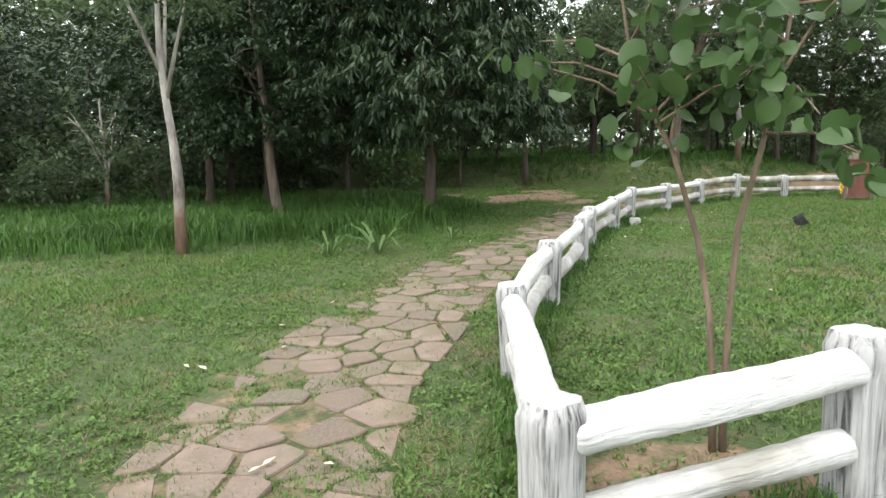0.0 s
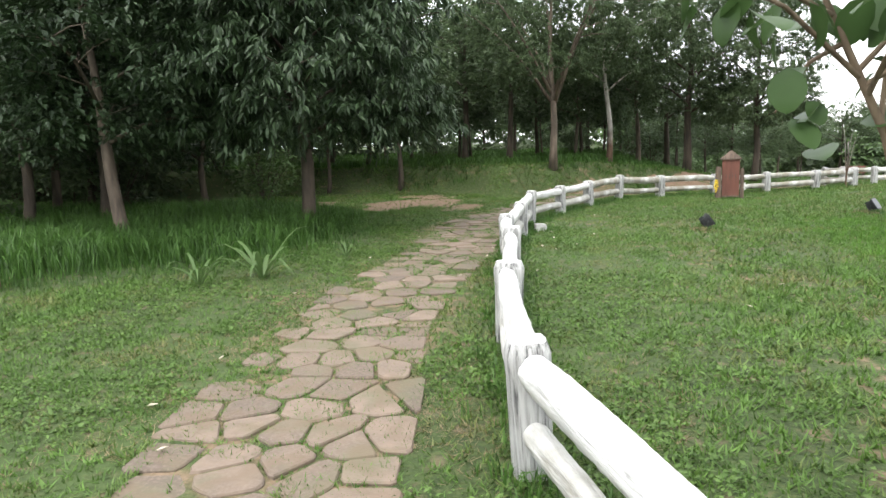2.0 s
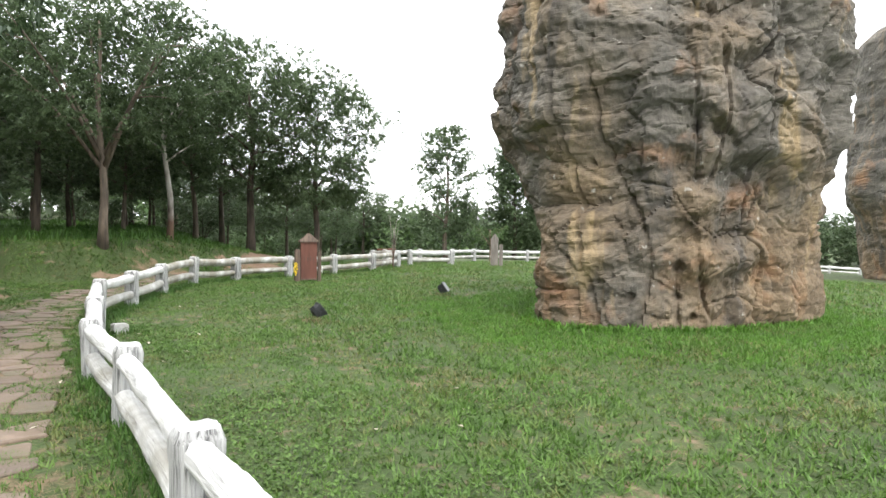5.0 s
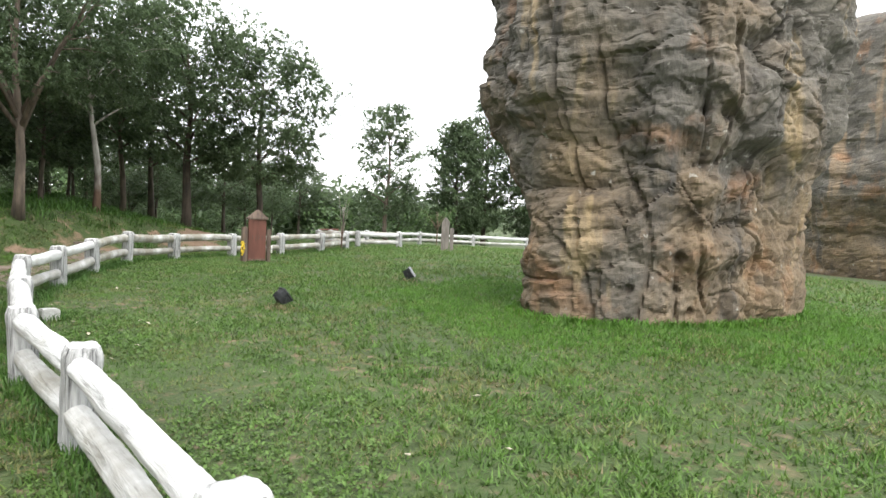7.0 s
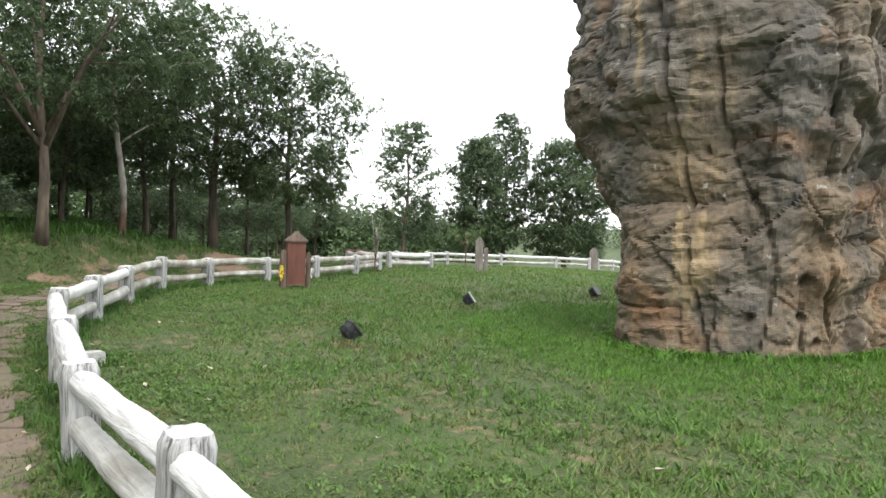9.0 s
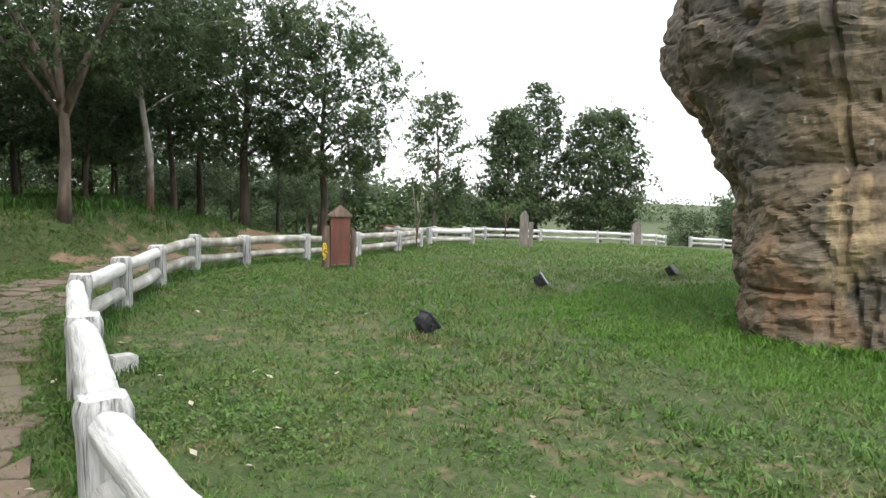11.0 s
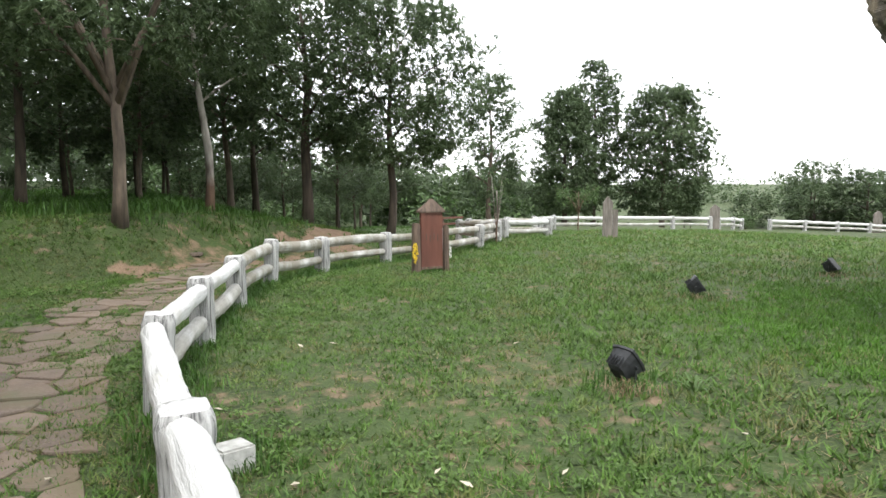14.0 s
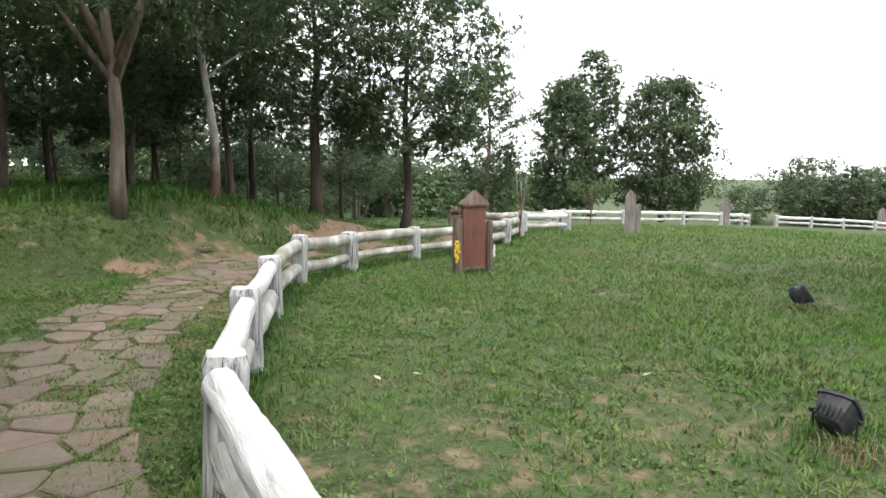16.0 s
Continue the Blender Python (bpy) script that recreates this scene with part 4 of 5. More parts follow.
# ---- undergrowth ----
def shrub(name, m, h, r, leaf, label, seed, tips=60, per_tip=30, size=0.16):
    rng = np.random.default_rng(seed)
    ob = thing(name, m, label, "shrub", "undergrowth shrubs")
    pieces, ends = [], []
    for k in range(7):
        a = k * 0.9 + rng.uniform(-0.3, 0.3)
        e = Vector((math.cos(a) * r * 0.7, math.sin(a) * r * 0.7, h * rng.uniform(0.55, 0.95)))
        pieces.append(tube_arrays([(0, 0, -0.05), e * 0.5 + Vector((0, 0, 0.1)), e], [0.025, 0.016, 0.006], 5, 0, 0, False))
        ends += [e, e * 0.7, e * 0.45]
    v, f = joined(pieces)
    mesh_object("branch", v, f, DARK_BARK, ob)
    ends = np.array([list(e) for e in ends])
    pick = ends[rng.integers(0, len(ends), tips)] + rng.normal(0, 1, (tips, 3)) * np.array([r * 0.4, r * 0.4, h * 0.16])
    pick[:, 2] = np.maximum(pick[:, 2], 0.12)
    lv, lf = leaf_arrays(pick, per_tip, 0.2, size, 0.3, rng, 0.45)
    fast_mesh("foliage", lv, lf, leaf, ob)
    return ob


BUSH = [shrub("shrub", ground_pose(-16.5, 22.8), 2.6, 1.6, WOOD_LEAF, "dark leafy shrub filling the wood's edge", 41, 80, 24, 0.24),
        shrub("shrub", ground_pose(-10.8, 22.6), 1.9, 1.3, LIGHT_LEAF, "lighter green leafy shrub at the wood's edge", 42, 64, 22, 0.2)]
for k in range(44):
    if k < 30:
        x, y = -13 - rnd.uniform(0, 15), 12.5 + rnd.uniform(0, 22)
    else:
        x, y = -9 + rnd.uniform(0, 20), 38 + rnd.uniform(0, 14)
    copy_thing(BUSH[0 if k % 5 else 1], ground_pose(x, y, rnd.uniform(0, 360), rnd.uniform(0.8, 1.5) if k < 30 else rnd.uniform(0.5, 0.9)))
for k in range(9):
    copy_thing(WOODLAND[k % 4], ground_pose(rnd.uniform(-13, 7.5), rnd.uniform(34, 47), rnd.uniform(0, 360), rnd.uniform(0.5, 0.66)))
broad_tree("sapling", ground_pose(17.0, 33.2), 2.3, 0.03, 0.9, 0.85, 1.2, LIGHT_LEAF, YOUNG_BARK, "small light green sapling beside the marker post", 51,
           pads=22, rings=6, per=6, size=0.12, pad_r=0.26, limbs=6, vase=0.8, slim=0.4)
broad_tree("bare_sapling", ground_pose(8.86, 26.8), 2.1, 0.02, 0.5, 0.35, 1.1, LIGHT_LEAF, PALE_BARK, "thin nearly bare sapling by the fence corner", 52,
           pads=6, rings=3, per=4, size=0.09, pad_r=0.12, limbs=4, vase=1.0)
copy_thing(BUSH[1], ground_pose(33.4, 37.6, 90, 0.45))


def far_wood():
    """A closed wall of distant trees: heaps of large leaves with ragged tops, and gaps of trunk below."""
    rng = np.random.default_rng(77)
    tips = []
    for a in np.arange(-2.05, 0.62, 0.016):
        dist = (40 + 14 * rng.random()) if a < -0.12 else (62 + 26 * rng.random())
        x, y = math.sin(a) * dist, math.cos(a) * dist + 6
        top = (13.0 if a < -0.8 else 9.5 if a < -0.1 else 6.5 if a < 0.3 else 5.4) * rng.uniform(0.75, 1.1)
        g = z_at(x, y)
        for _ in range(36):
            tips.append((x + rng.normal(0, 1.6), y + rng.normal(0, 1.6), g + (rng.uniform(min(2.8, 0.3 * top), top) if rng.random() < 0.9 else rng.uniform(0.2, 2.8))))
    for a in np.arange(0.62, 1.75, 0.02):
        dist = 150 + 30 * rng.random()
        x, y = math.sin(a) * dist, math.cos(a) * dist
        for _ in range(22):
            tips.append((x + rng.normal(0, 3), y + rng.normal(0, 3), z_at(x, y) + rng.uniform(0, 5.5)))
    v, f = leaf_arrays(tips, 12, 0.8, 0.85, 0.3, rng, 0.55)
    low = []
    for a in np.arange(-2.05, 0.62, 0.012):
        dist = 50 + 30 * rng.random()
        x, y = math.sin(a) * dist, math.cos(a) * dist + 6
        low += [(x + rng.normal(0, 1.2), y + rng.normal(0, 1.2), z_at(x, y) + rng.uniform(0.1, 2.4)) for _ in range(9)]
    lv, lf = leaf_arrays(low, 14, 0.5, 0.42, 0.3, rng, 0.5)
    tagged(fast_mesh("far_undergrowth", lv, lf, LIGHT_LEAF), "light green undergrowth glimpsed between distant trunks", "shrubs", kind="stuff")
    tagged(fast_mesh("far_woods", v, f, WOOD_LEAF), "distant dark green woodland behind the clearing", "trees", kind="stuff")


far_wood()


# ---- young tree with big round leaves inside the fence ----
def young_tree():
    rng = np.random.default_rng(3)
    ob = thing("young_tree", ground_pose(1.49, 4.05), "young two-stemmed tree with broad round green leaves behind the fence", "tree")
    ends = []
    for k, pts in enumerate(([(-0.02, 0, -0.1), (-0.03, 0.02, 0.35), (-0.06, 0.0, 0.8), (-0.13, -0.02, 1.2), (-0.26, -0.05, 1.65), (-0.46, -0.1, 2.05), (-0.56, -0.1, 2.7)],
                             [(0.03, 0.02, -0.1), (0.025, 0.03, 0.35), (0.035, 0.02, 0.8), (0.06, 0.02, 1.25), (0.15, 0.0, 1.65), (0.22, -0.02, 2.05), (0.32, 0.0, 2.8)])):
        r = [0.023, 0.02, 0.017, 0.015, 0.013, 0.01, 0.005]
        pieces = [tube_arrays(pts, r, 9, 0.18, 3 + k)]
        for j in range(14):
            t = 4 + (j % 2) * 1.0
            s = Vector(pts[int(t)]).lerp(Vector(pts[min(int(t) + 1, 6)]), rng.random())
            a = rng.uniform(0, 6.28)
            e = s + Vector((math.cos(a) * 0.62, math.sin(a) * 0.32 - 0.22, rng.uniform(-0.2, 0.45)))
            pieces.append(tube_arrays([s, s.lerp(e, 0.5) + Vector((0, 0, 0.05)), e], [0.01, 0.007, 0.003], 5, 0, 0, False))
            ends += [s.lerp(e, 0.55), e, s.lerp(e, 0.8)]
        ends += [Vector(pts[5]), Vector(pts[6])]
        for j in range(6):
            z = 0.35 + 0.13 * j
            s = Vector(np.array([np.interp(z, [p[2] for p in pts], [p[i] for p in pts]) for i in range(3)]))
            a = rng.uniform(0, 6.28)
            pieces.append(tube_arrays([s, s + Vector((math.cos(a) * 0.05, math.sin(a) * 0.05, 0.025))], [0.006, 0.004], 5))
        v, f = joined(pieces)
        mesh_object("stem", v, f, YOUNG_BARK, ob, "tan knobbly stem", True)
    # a broad rounded leaf with a midrib fold and wavy rim
    rim = [(0, 0.0), (0.2, 0.3), (0.45, 0.43), (0.72, 0.38), (0.92, 0.2), (1.0, 0)]
    n = 0
    for e in ends:
        for _ in range(4):
            n += 1
            p = e + Vector(rng.normal(0, 0.07, 3))
            if p.x + 1.74 < 1.15 * (p.y + 1.1):
                continue
            verts, faces = [], []
            ln = rng.uniform(0.085, 0.15)
            for u, w in rim:
                sag = -0.22 * u * u * ln
                for s in (-1, 0, 1):
                    verts.append((u * ln, s * w * ln * 0.95, sag + (0.09 * ln * w / 0.43 if s else 0) + 0.02 * ln * math.sin(9 * u + s)))
            for i in range(5):
                o = i * 3
                faces += [(o, o + 1, o + 4, o + 3), (o + 1, o + 2, o + 5, o + 4)]
            leaf = mesh_object("leaf", verts, faces, YOUNG_LEAF, ob, smooth=True)
            leaf.matrix_basis = pose(p.x, p.y, p.z, rng.normal(0, 32), rng.normal(38, 32), math.degrees(rng.uniform(0, 6.28)))
    return n


young_tree()


# ---- strap-leaved plants at the grass edge ----
def strap_plant(x, y, s, seed):
    rng = np.random.default_rng(seed)
    ob = thing("strap_plant", ground_pose(x, y, 0, s), "light green clump of long strap leaves at the grass edge", "plant", "strap plants")
    for k in range(13):
        a = k * 2.4 + rng.uniform(-0.3, 0.3)
        ln, up = rng.uniform(0.45, 0.72), rng.uniform(0.85, 1.4)
        verts, faces = [], []
        for i in range(7):
            t = i / 6
            r = t * ln * 0.8
            z = ln * (up * t - 0.75 * t * t * t)
            w = 0.02 * math.sin(math.pi * (0.12 + 0.88 * t)) + 0.002
            c, sn = math.cos(a), math.sin(a)
            verts += [(c * r - sn * w, sn * r + c * w, z), (c * r, sn * r, z - w * 0.4), (c * r + sn * w, sn * r - c * w, z)]
            if i:
                o = i * 3
                faces += [(o - 3, o - 2, o + 1, o), (o - 2, o - 1, o + 2, o + 1)]
        mesh_object("leaf", verts, faces, LIGHT_LEAF, ob, smooth=True)


for k, (x, y, s) in enumerate(((-4.0, 9.6, 1.35), (-4.7, 9.2, 1.0), (-3.5, 11.4, 0.6), (-6.2, 17.6, 0.8), (2.75, 14.1, 0.4))):
    strap_plant(x, y, s, 60 + k)


# ---- grass: blades in tufts ----
def tufts(name, x, y, blades, tall, wide, lean, mat, label, seed, segments=1, scale=None):
    rng = np.random.default_rng(seed)
    n = len(x) * blades
    s = np.repeat(np.ones(len(x)) if scale is None else scale, blades)
    bx = np.repeat(x, blades) + rng.normal(0, 0.022, n) * s * tall / 0.05 * 0.6
    by = np.repeat(y, blades) + rng.normal(0, 0.022, n) * s * tall / 0.05 * 0.6
    bz = height(bx, by) - 0.004
    a = rng.uniform(0, 2 * np.pi, n)
    h = tall * s * rng.uniform(0.45, 1.25, n)
    w = wide * s * rng.uniform(0.7, 1.3, n)
    out = h * np.abs(rng.normal(lean, lean * 0.5, n))
    tw = a + np.pi / 2 + rng.normal(0, 0.6, n)
    root = np.stack([bx, by, bz], 1)
    side = np.stack([np.cos(tw), np.sin(tw), np.zeros(n)], 1)
    dirn = np.stack([np.cos(a), np.sin(a), np.zeros(n)], 1)
    up = np.array([0, 0, 1.0])
    tip = root + dirn * out[:, None] + up * (h * (1 - 0.25 * np.minimum(out / h, 2) ** 1))[:, None]
    if segments == 1:
        v = np.stack([root - side * w[:, None], root + side * w[:, None], tip], 1).reshape(-1, 3)
        f = np.arange(n * 3).reshape(-1, 3)
    else:
        mid = root + dirn * (out * 0.32)[:, None] + up * (h * 0.62)[:, None]
        v = np.stack([root - side * w[:, None], root + side * w[:, None], mid + side * (w * 0.8)[:, None], mid - side * (w * 0.8)[:, None], tip], 1).reshape(-1, 3)
        o = np.arange(n)[:, None] * 5
        f = np.concatenate([o + np.array([[0, 1, 2]]), o + np.array([[0, 2, 3]]), o + np.array([[3, 2, 4]])])
    return tagged(fast_mesh(name, v, f, mat), label, "grass", kind="stuff")


def scatter(n, x0, x1, y0, y1, seed):
    rng = np.random.default_rng(seed)
    return rng.uniform(x0, x1, n), rng.uniform(y0, y1, n), rng.random(n)


WALKED = PATH_LINE[2:14]


def short_grass():
    x, y, pick = scatter(570000, -13, 24, -1.5, 33, 101)
    d, _ = line_distance(x, y, WALKED)
    p, _ = line_distance(x, y, PATH_LINE)
    keep = np.minimum(1.0, (3.6 / np.maximum(d, 0.1)) ** 1.25)
    soil = bare_earth(x, y)
    lush = 0.5 + 0.5 * lattice_noise(x, y, 0.9, 21) ** 0.7 * (0.5 + lattice_noise(x, y, 0.3, 22))
    keep *= lush * (1 - 0.93 * np.clip(soil * 1.25, 0, 1)) * np.where(p < PATH_HALF - 0.02, 0.8 * smooth_step((p - 0.15) / 0.5) * (lattice_noise(x, y, 0.55, 25) > 0.52), 1.0)
    keep *= np.where(inside(x, y, TALL_EDGE), 0.25, 1.0)
    rock = in_rock(x, y)
    ok = (pick < keep) & ~rock
    x, y, d = x[ok], y[ok], d[ok]
    s = np.clip((np.maximum(d, 2.2) / 2.2) ** 0.42, 1, 2.4) * (0.7 + 0.6 * lattice_noise(x, y, 1.1, 23))
    tufts("lawn_grass", x, y, 4, 0.055, 0.0062, 0.85, LAWN, "short patchy green lawn grass", 102, 1, s)
    # broad-leaved and dry blades among it
    q = lattice_noise(x, y, 0.7, 24) > 0.55
    tufts("dry_grass", x[q][::2], y[q][::2], 3, 0.045, 0.003, 1.5, DRY_GRASS, "dry straw-coloured blades in the lawn", 103, 1, s[q][::2])


def lawn_weeds():
    """Low broad-leaved weeds: small flat leaves in rosettes among the grass."""
    x, y, pick = scatter(90000, -6, 9, 0.5, 22, 161)
    d, _ = line_distance(x, y, WALKED)
    p, _ = line_distance(x, y, PATH_LINE)
    keep = np.minimum(1, (2.2 / np.maximum(d, 0.1)) ** 1.6) * (lattice_noise(x, y, 0.6, 26) > 0.45) * (p > PATH_HALF) * (1 - np.clip(bare_earth(x, y), 0, 1))
    ok = (pick < keep) & ~in_rock(x, y, 0.2)
    pts = np.stack([x[ok], y[ok], height(x[ok], y[ok]) + 0.025], 1)
    v, f = leaf_arrays(pts, 4, 0.02, 0.036, -0.15, np.random.default_rng(162), 0.6)
    tagged(fast_mesh("lawn_weeds", v, f, WEED), "small broad-leaved weeds among the lawn grass", "weeds", kind="stuff")


def fresh_grass():
    x, y, pick = scatter(60000, 1.5, 15, 6.5, 18, 111)
    r = np.hypot(x - ROCK_AT[0], y - ROCK_AT[1])
    keep = smooth_step((5.6 - r + 2.2 * (lattice_noise(x, y, 1.6, 31) - 0.5)) / 1.8) * (0.4 + 0.6 * lattice_noise(x, y, 0.5, 32))
    ok = (pick < keep) & ~in_rock(x, y)
    tufts("fresh_grass", x[ok], y[ok], 5, 0.085, 0.006, 0.7, FRESH, "lush bright green grass round the rock's foot", 112, 1)
    a = np.random.default_rng(113).uniform(0, 2 * np.pi, 600)
    rr = 1.02 + np.random.default_rng(114).uniform(0, 0.16, 600)
    tufts("rock_foot_weeds", ROCK_AT[0] + np.cos(a) * rr * 2.9, ROCK_AT[1] + np.sin(a) * rr * 1.5, 6, 0.13, 0.009, 0.7, FRESH, "longer weeds against the rock's foot", 115, 2)


def tall_grass():
    x, y, pick = scatter(41000, -24, -3, 3, 24, 121)
    d, _ = line_distance(x, y, TALL_EDGE)
    keep = (0.35 + 0.65 * lattice_noise(x, y, 1.2, 41)) * np.minimum(1, (11 / np.maximum(np.hypot(x + 1, y - 2), 1)) ** 1.2) * np.where(inside(x, y, TALL_EDGE), 1, 0)
    ok = (pick < keep) & (bare_earth(x, y) < 0.6)
    x, y, d = x[ok], y[ok], d[ok]
    s = np.clip(d / 1.4, 0.3, 1) * (0.75 + 0.5 * lattice_noise(x, y, 1.5, 42))
    tufts("tall_grass", x, y, 7, 0.46, 0.01, 0.55, TALL, "tall rank green grass below the trees", 122, 2, s)


def bank_grass():
    x, y, pick = scatter(22000, -26, 16, 22, 48, 131)
    soil = bare_earth(x, y)
    keep = smooth_step((y - 24.0 + 0.25 * (x + 4) * (x < -2) + 1.5 * (lattice_noise(x, y, 1.8, 51) - 0.5)) / 2.0) * (0.45 + 0.55 * lattice_noise(x, y, 1.5, 52))
    f, _ = line_distance(x, y, [(a, b) for a, b, _ in FENCE[10:]] + [(13, 31), (16, 36)])
    behind = ~inside(x, y, [(2.4, 22.7), (4.1, 23.9), (7.6, 25.9), (9.45, 27.8), (13.1, 30.2), (16, 36), (30, 36), (30, 10), (2, 10)])
    ok = (pick < keep * (1 - np.clip(1.3 * soil, 0, 1))) & behind
    x, y = x[ok], y[ok]
    s = (0.35 + 0.65 * smooth_step((6 - x) / 6)) * (0.7 + 0.6 * lattice_noise(x, y, 1.1, 53))
    tufts("bank_grass", x, y, 6, 0.29, 0.014, 0.6, TALL, "rough green grass on the wooded bank", 132, 2, s)


def edge_tufts():
    """Longer grass along the fence foot, round the lamps and the signs."""
    rng = np.random.default_rng(141)
    pts = []
    for (ax, ay, _), (bx, by, _) in zip(FENCE, FENCE[1:]):
        for _ in range(150):
            t = rng.random()
            pts.append((ax + (bx - ax) * t + rng.normal(0, 0.12), ay + (by - ay) * t + rng.normal(0, 0.12)))
    for lx, ly in LAMPS + [(4.15, 21.55), (14.65, 28.7), (-0.64, 14.3)]:
        pts += [(lx + rng.normal(0, 0.17), ly + rng.normal(0, 0.17)) for _ in range(60)]
    p = np.array(pts)
    tufts("edge_grass", p[:, 0], p[:, 1], 5, 0.12, 0.005, 0.6, TALL, "longer grass along the fence and lamps", 142, 2)
    d = np.array([(lx + rng.normal(-0.12, 0.13), ly + rng.normal(-0.12, 0.13)) for lx, ly in LAMPS[:3] for _ in range(40)])
    tufts("withered_tufts", d[:, 0], d[:, 1], 5, 0.11, 0.003, 1.1, DRY_GRASS, "withered straw tufts beside the floodlights", 143, 2)


def path_litter():
    """Dry stalks and trodden straw along both edges of the paving."""
    x, y, pick = scatter(60000, -4.5, 3, 0, 22, 171)
    p, _ = line_distance(x, y, PATH_LINE)
    keep = smooth_step((p - 0.35) / 0.3) * smooth_step((1.5 - p) / 0.6) * (lattice_noise(x, y, 0.6, 27) > 0.42)
    ok = pick < keep
    tufts("path_litter", x[ok], y[ok], 3, 0.04, 0.0035, 1.8, DRY_GRASS, "dry brown stalks along the paving edges", 172, 1)


short_grass()
path_litter()
lawn_weeds()
fresh_grass()
tall_grass()
bank_grass()
edge_tufts()

# ---- fallen leaves ----
rl = random.Random(9)
for k in range(46):
    if k < 26:
        i = rl.randrange(3, 13)
        (ax, ay), (bx, by) = PATH_LINE[i], PATH_LINE[i + 1]
        t = rl.random()
        x, y = ax + (bx - ax) * t + rl.uniform(-1.3, 1.0), ay + (by - ay) * t
    else:
        x, y = rl.uniform(-0.6, 3.0), rl.uniform(8, 17)
    ln = rl.uniform(0.05, 0.1)
    vs = [(0, 0, 0), (ln * 0.4, ln * 0.24, 0.012), (ln, 0, 0.02), (ln * 0.4, -ln * 0.24, 0.014), (ln * 0.5, 0, 0.002)]
    lf = mesh_object("fallen_leaf", vs, [(0, 4, 1), (1, 4, 2), (2, 4, 3), (3, 4, 0)], LITTER)
    lf.matrix_basis = pose(x, y, z_at(x, y) + 0.035, 0, 0, rl.uniform(0, 360))
    tagged(lf, "curled pale fallen leaf lying on the ground", "leaf", "fallen leaves")


# ---- flagstone path: each stone a piece of its own ----
def along_path(s):
    run = 0.0
    for (ax, ay), (bx, by) in zip(PATH_LINE, PATH_LINE[1:]):
        n = math.hypot(bx - ax, by - ay)
        if s <= run + n or (bx, by) == PATH_LINE[-1]:
            t = (s - run) / n
            return Vector((ax + (bx - ax) * t, ay + (by - ay) * t)), Vector(((bx - ax) / n, (by - ay) / n))
        run += n


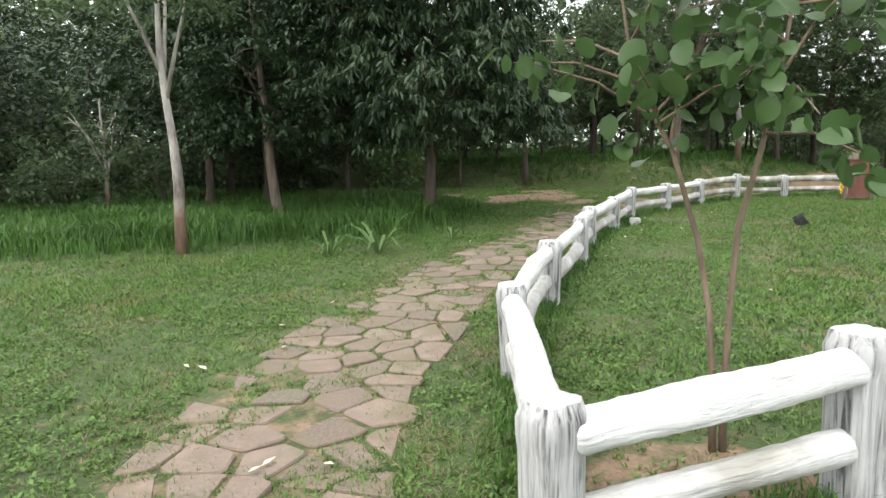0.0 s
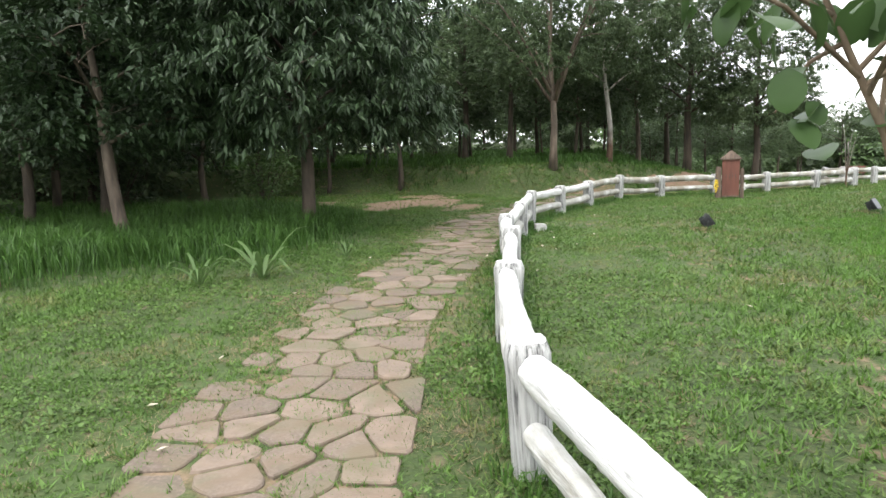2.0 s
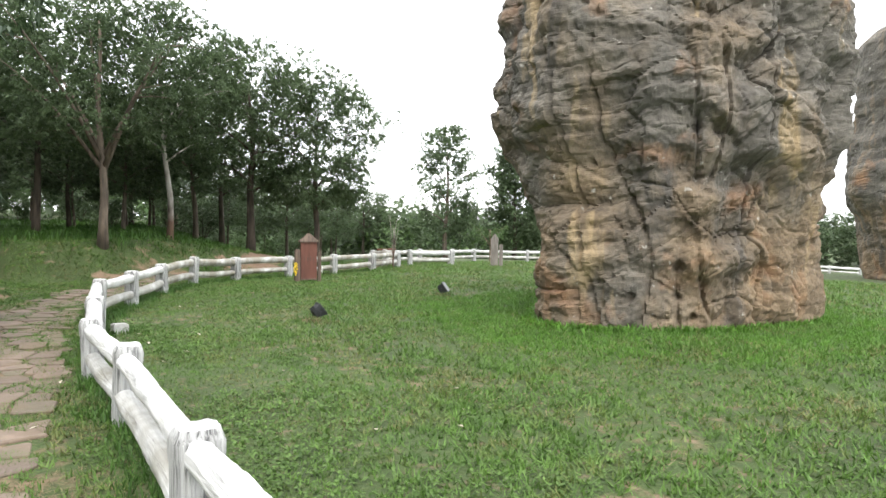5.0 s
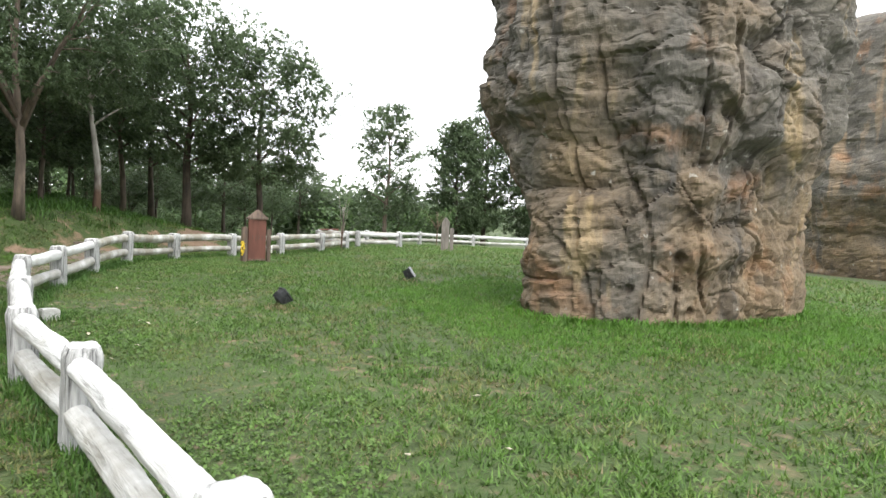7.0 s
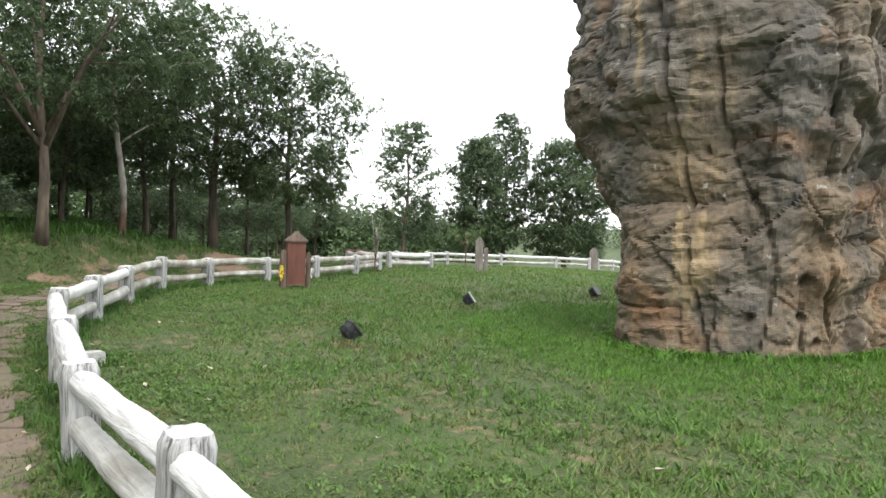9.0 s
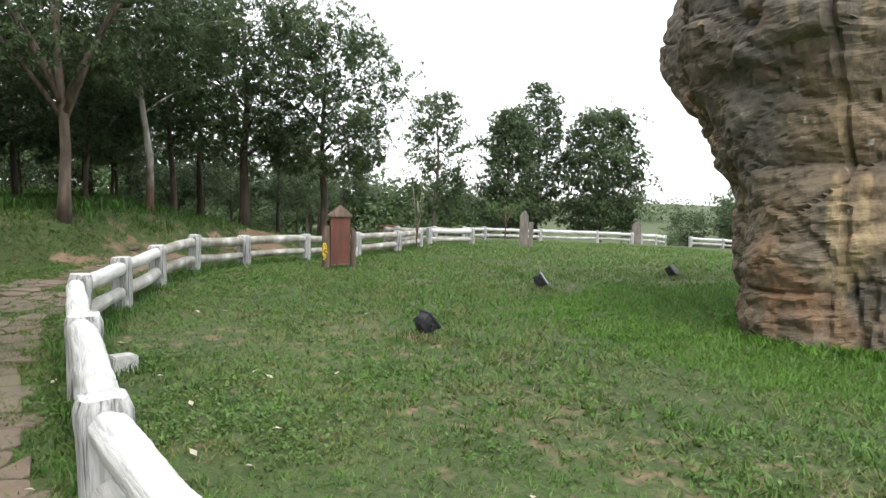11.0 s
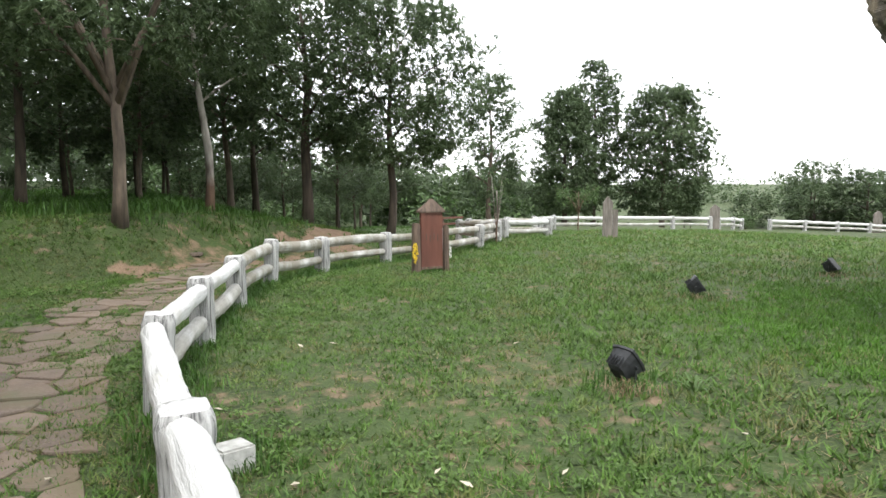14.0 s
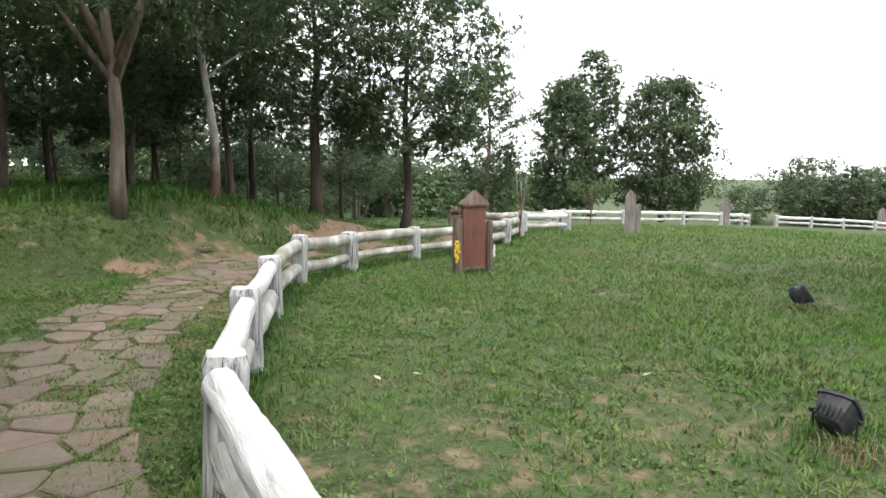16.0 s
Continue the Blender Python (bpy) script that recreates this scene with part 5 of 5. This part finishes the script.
def flagstones():
    rs = random.Random(17)
    owner = thing("paved_path", pose(0, 0, 0), "path of worn pinkish flagstones with grass in the joints", "path", kind="structure")
    length = sum(math.dist(a, b) for a, b in zip(PATH_LINE, PATH_LINE[1:]))
    sites, s, k = [], 4.2, 0
    while s < length:
        n = rs.choice((4, 4, 5))
        for q in range(n):
            sites.append((s + rs.uniform(-0.13, 0.13), PATH_HALF * (2 * (q + 0.5 + (0.25 if k % 2 else -0.25) * 0.6 + rs.uniform(-0.2, 0.2)) / n - 1)))
        s += rs.uniform(0.28, 0.37)
        k += 1

    def clip(poly, px, py, nx, ny):
        out = []
        for (ax, ay), (bx, by) in zip(poly, poly[1:] + poly[:1]):
            da, db = (ax - px) * nx + (ay - py) * ny, (bx - px) * nx + (by - py) * ny
            if da <= 0:
                out.append((ax, ay))
            if da * db < 0:
                t = da / (da - db)
                out.append((ax + (bx - ax) * t, ay + (by - ay) * t))
        return out

    count = 0
    for s0, o0 in sites:
        if rs.random() < (0.2 if o0 < -0.42 else 0.1 if o0 > 0.5 else 0.05):
            continue
        left, right = PATH_HALF + rs.uniform(-0.12, 0.06), PATH_HALF + rs.uniform(-0.12, 0.06)
        poly = [(s0 - 0.6, -left), (s0 + 0.6, -left), (s0 + 0.6, right), (s0 - 0.6, right)]
        for s1, o1 in sites:
            d = math.hypot(s1 - s0, o1 - o0)
            if 0 < d < 1.2:
                nx, ny = (s1 - s0) / d, (o1 - o0) / d
                gap = 0.008 + 0.026 * rs.random() ** 2
                poly = clip(poly, s0 + nx * (d / 2 - gap), o0 + ny * (d / 2 - gap), nx, ny)
        if len(poly) < 3:
            continue
        # round the corners and roughen the edges
        ring = []
        for a, b, c in zip(poly[-1:] + poly[:-1], poly, poly[1:] + poly[:1]):
            for e in (a, c):
                ln = math.dist(b, e)
                t = min(0.35, 0.03 / max(ln, 0.01)) * rs.uniform(0.6, 1.3)
                ring.append((b[0] + (e[0] - b[0]) * t + rs.uniform(-0.008, 0.008), b[1] + (e[1] - b[1]) * t + rs.uniform(-0.008, 0.008)))
        quad = []
        for sr, off in ring:
            c, d = along_path(min(max(0, sr), length - 0.01))
            quad.append(c + Vector((d.y, -d.x)) * off)
        m = len(quad)
        mid = sum(quad, Vector((0, 0))) / m
        top = (0.016 if o0 > -0.45 else 0.006) + rs.uniform(-0.01, 0.01)
        tx, ty = rs.uniform(-0.025, 0.025), rs.uniform(-0.025, 0.025)
        verts, faces = [], []
        for shrink, z in ((1.0, -0.05), (1.0, top - 0.01), (0.95, top)):
            for q in quad:
                e = (q - mid) * shrink
                verts.append((e.x, e.y, z + (e.x * tx + e.y * ty if z > 0 else 0) + (rs.uniform(-0.003, 0.003) if shrink < 1 else 0)))
        for lv in (0, m):
            faces += [(lv + k, lv + (k + 1) % m, lv + m + (k + 1) % m, lv + m + k) for k in range(m)]
        verts.append((0, 0, top + 0.002))
        faces += [(2 * m + k, 2 * m + (k + 1) % m, 3 * m) for k in range(m)]
        st = mesh_object("flagstone", verts, faces, FLAG, owner)
        st.location = (mid.x, mid.y, z_at(mid.x, mid.y))
        count += 1
    # weeds in the joints
    rng = np.random.default_rng(151)
    xs, ys = [], []
    for _ in range(21000):
        s = rng.uniform(4.2, length)
        c, d = along_path(s)
        q = c + Vector((d.y, -d.x)) * rng.uniform(-PATH_HALF, PATH_HALF)
        if lattice_noise(np.array([q.x]), np.array([q.y]), 0.45, 61)[0] > 0.38:
            xs.append(q.x)
            ys.append(q.y)
    tufts("joint_weeds", np.array(xs), np.array(ys), 5, 0.045, 0.005, 0.9, LAWN, "grass and weeds growing in the paving joints", 152, 1)
    return count


flagstones()
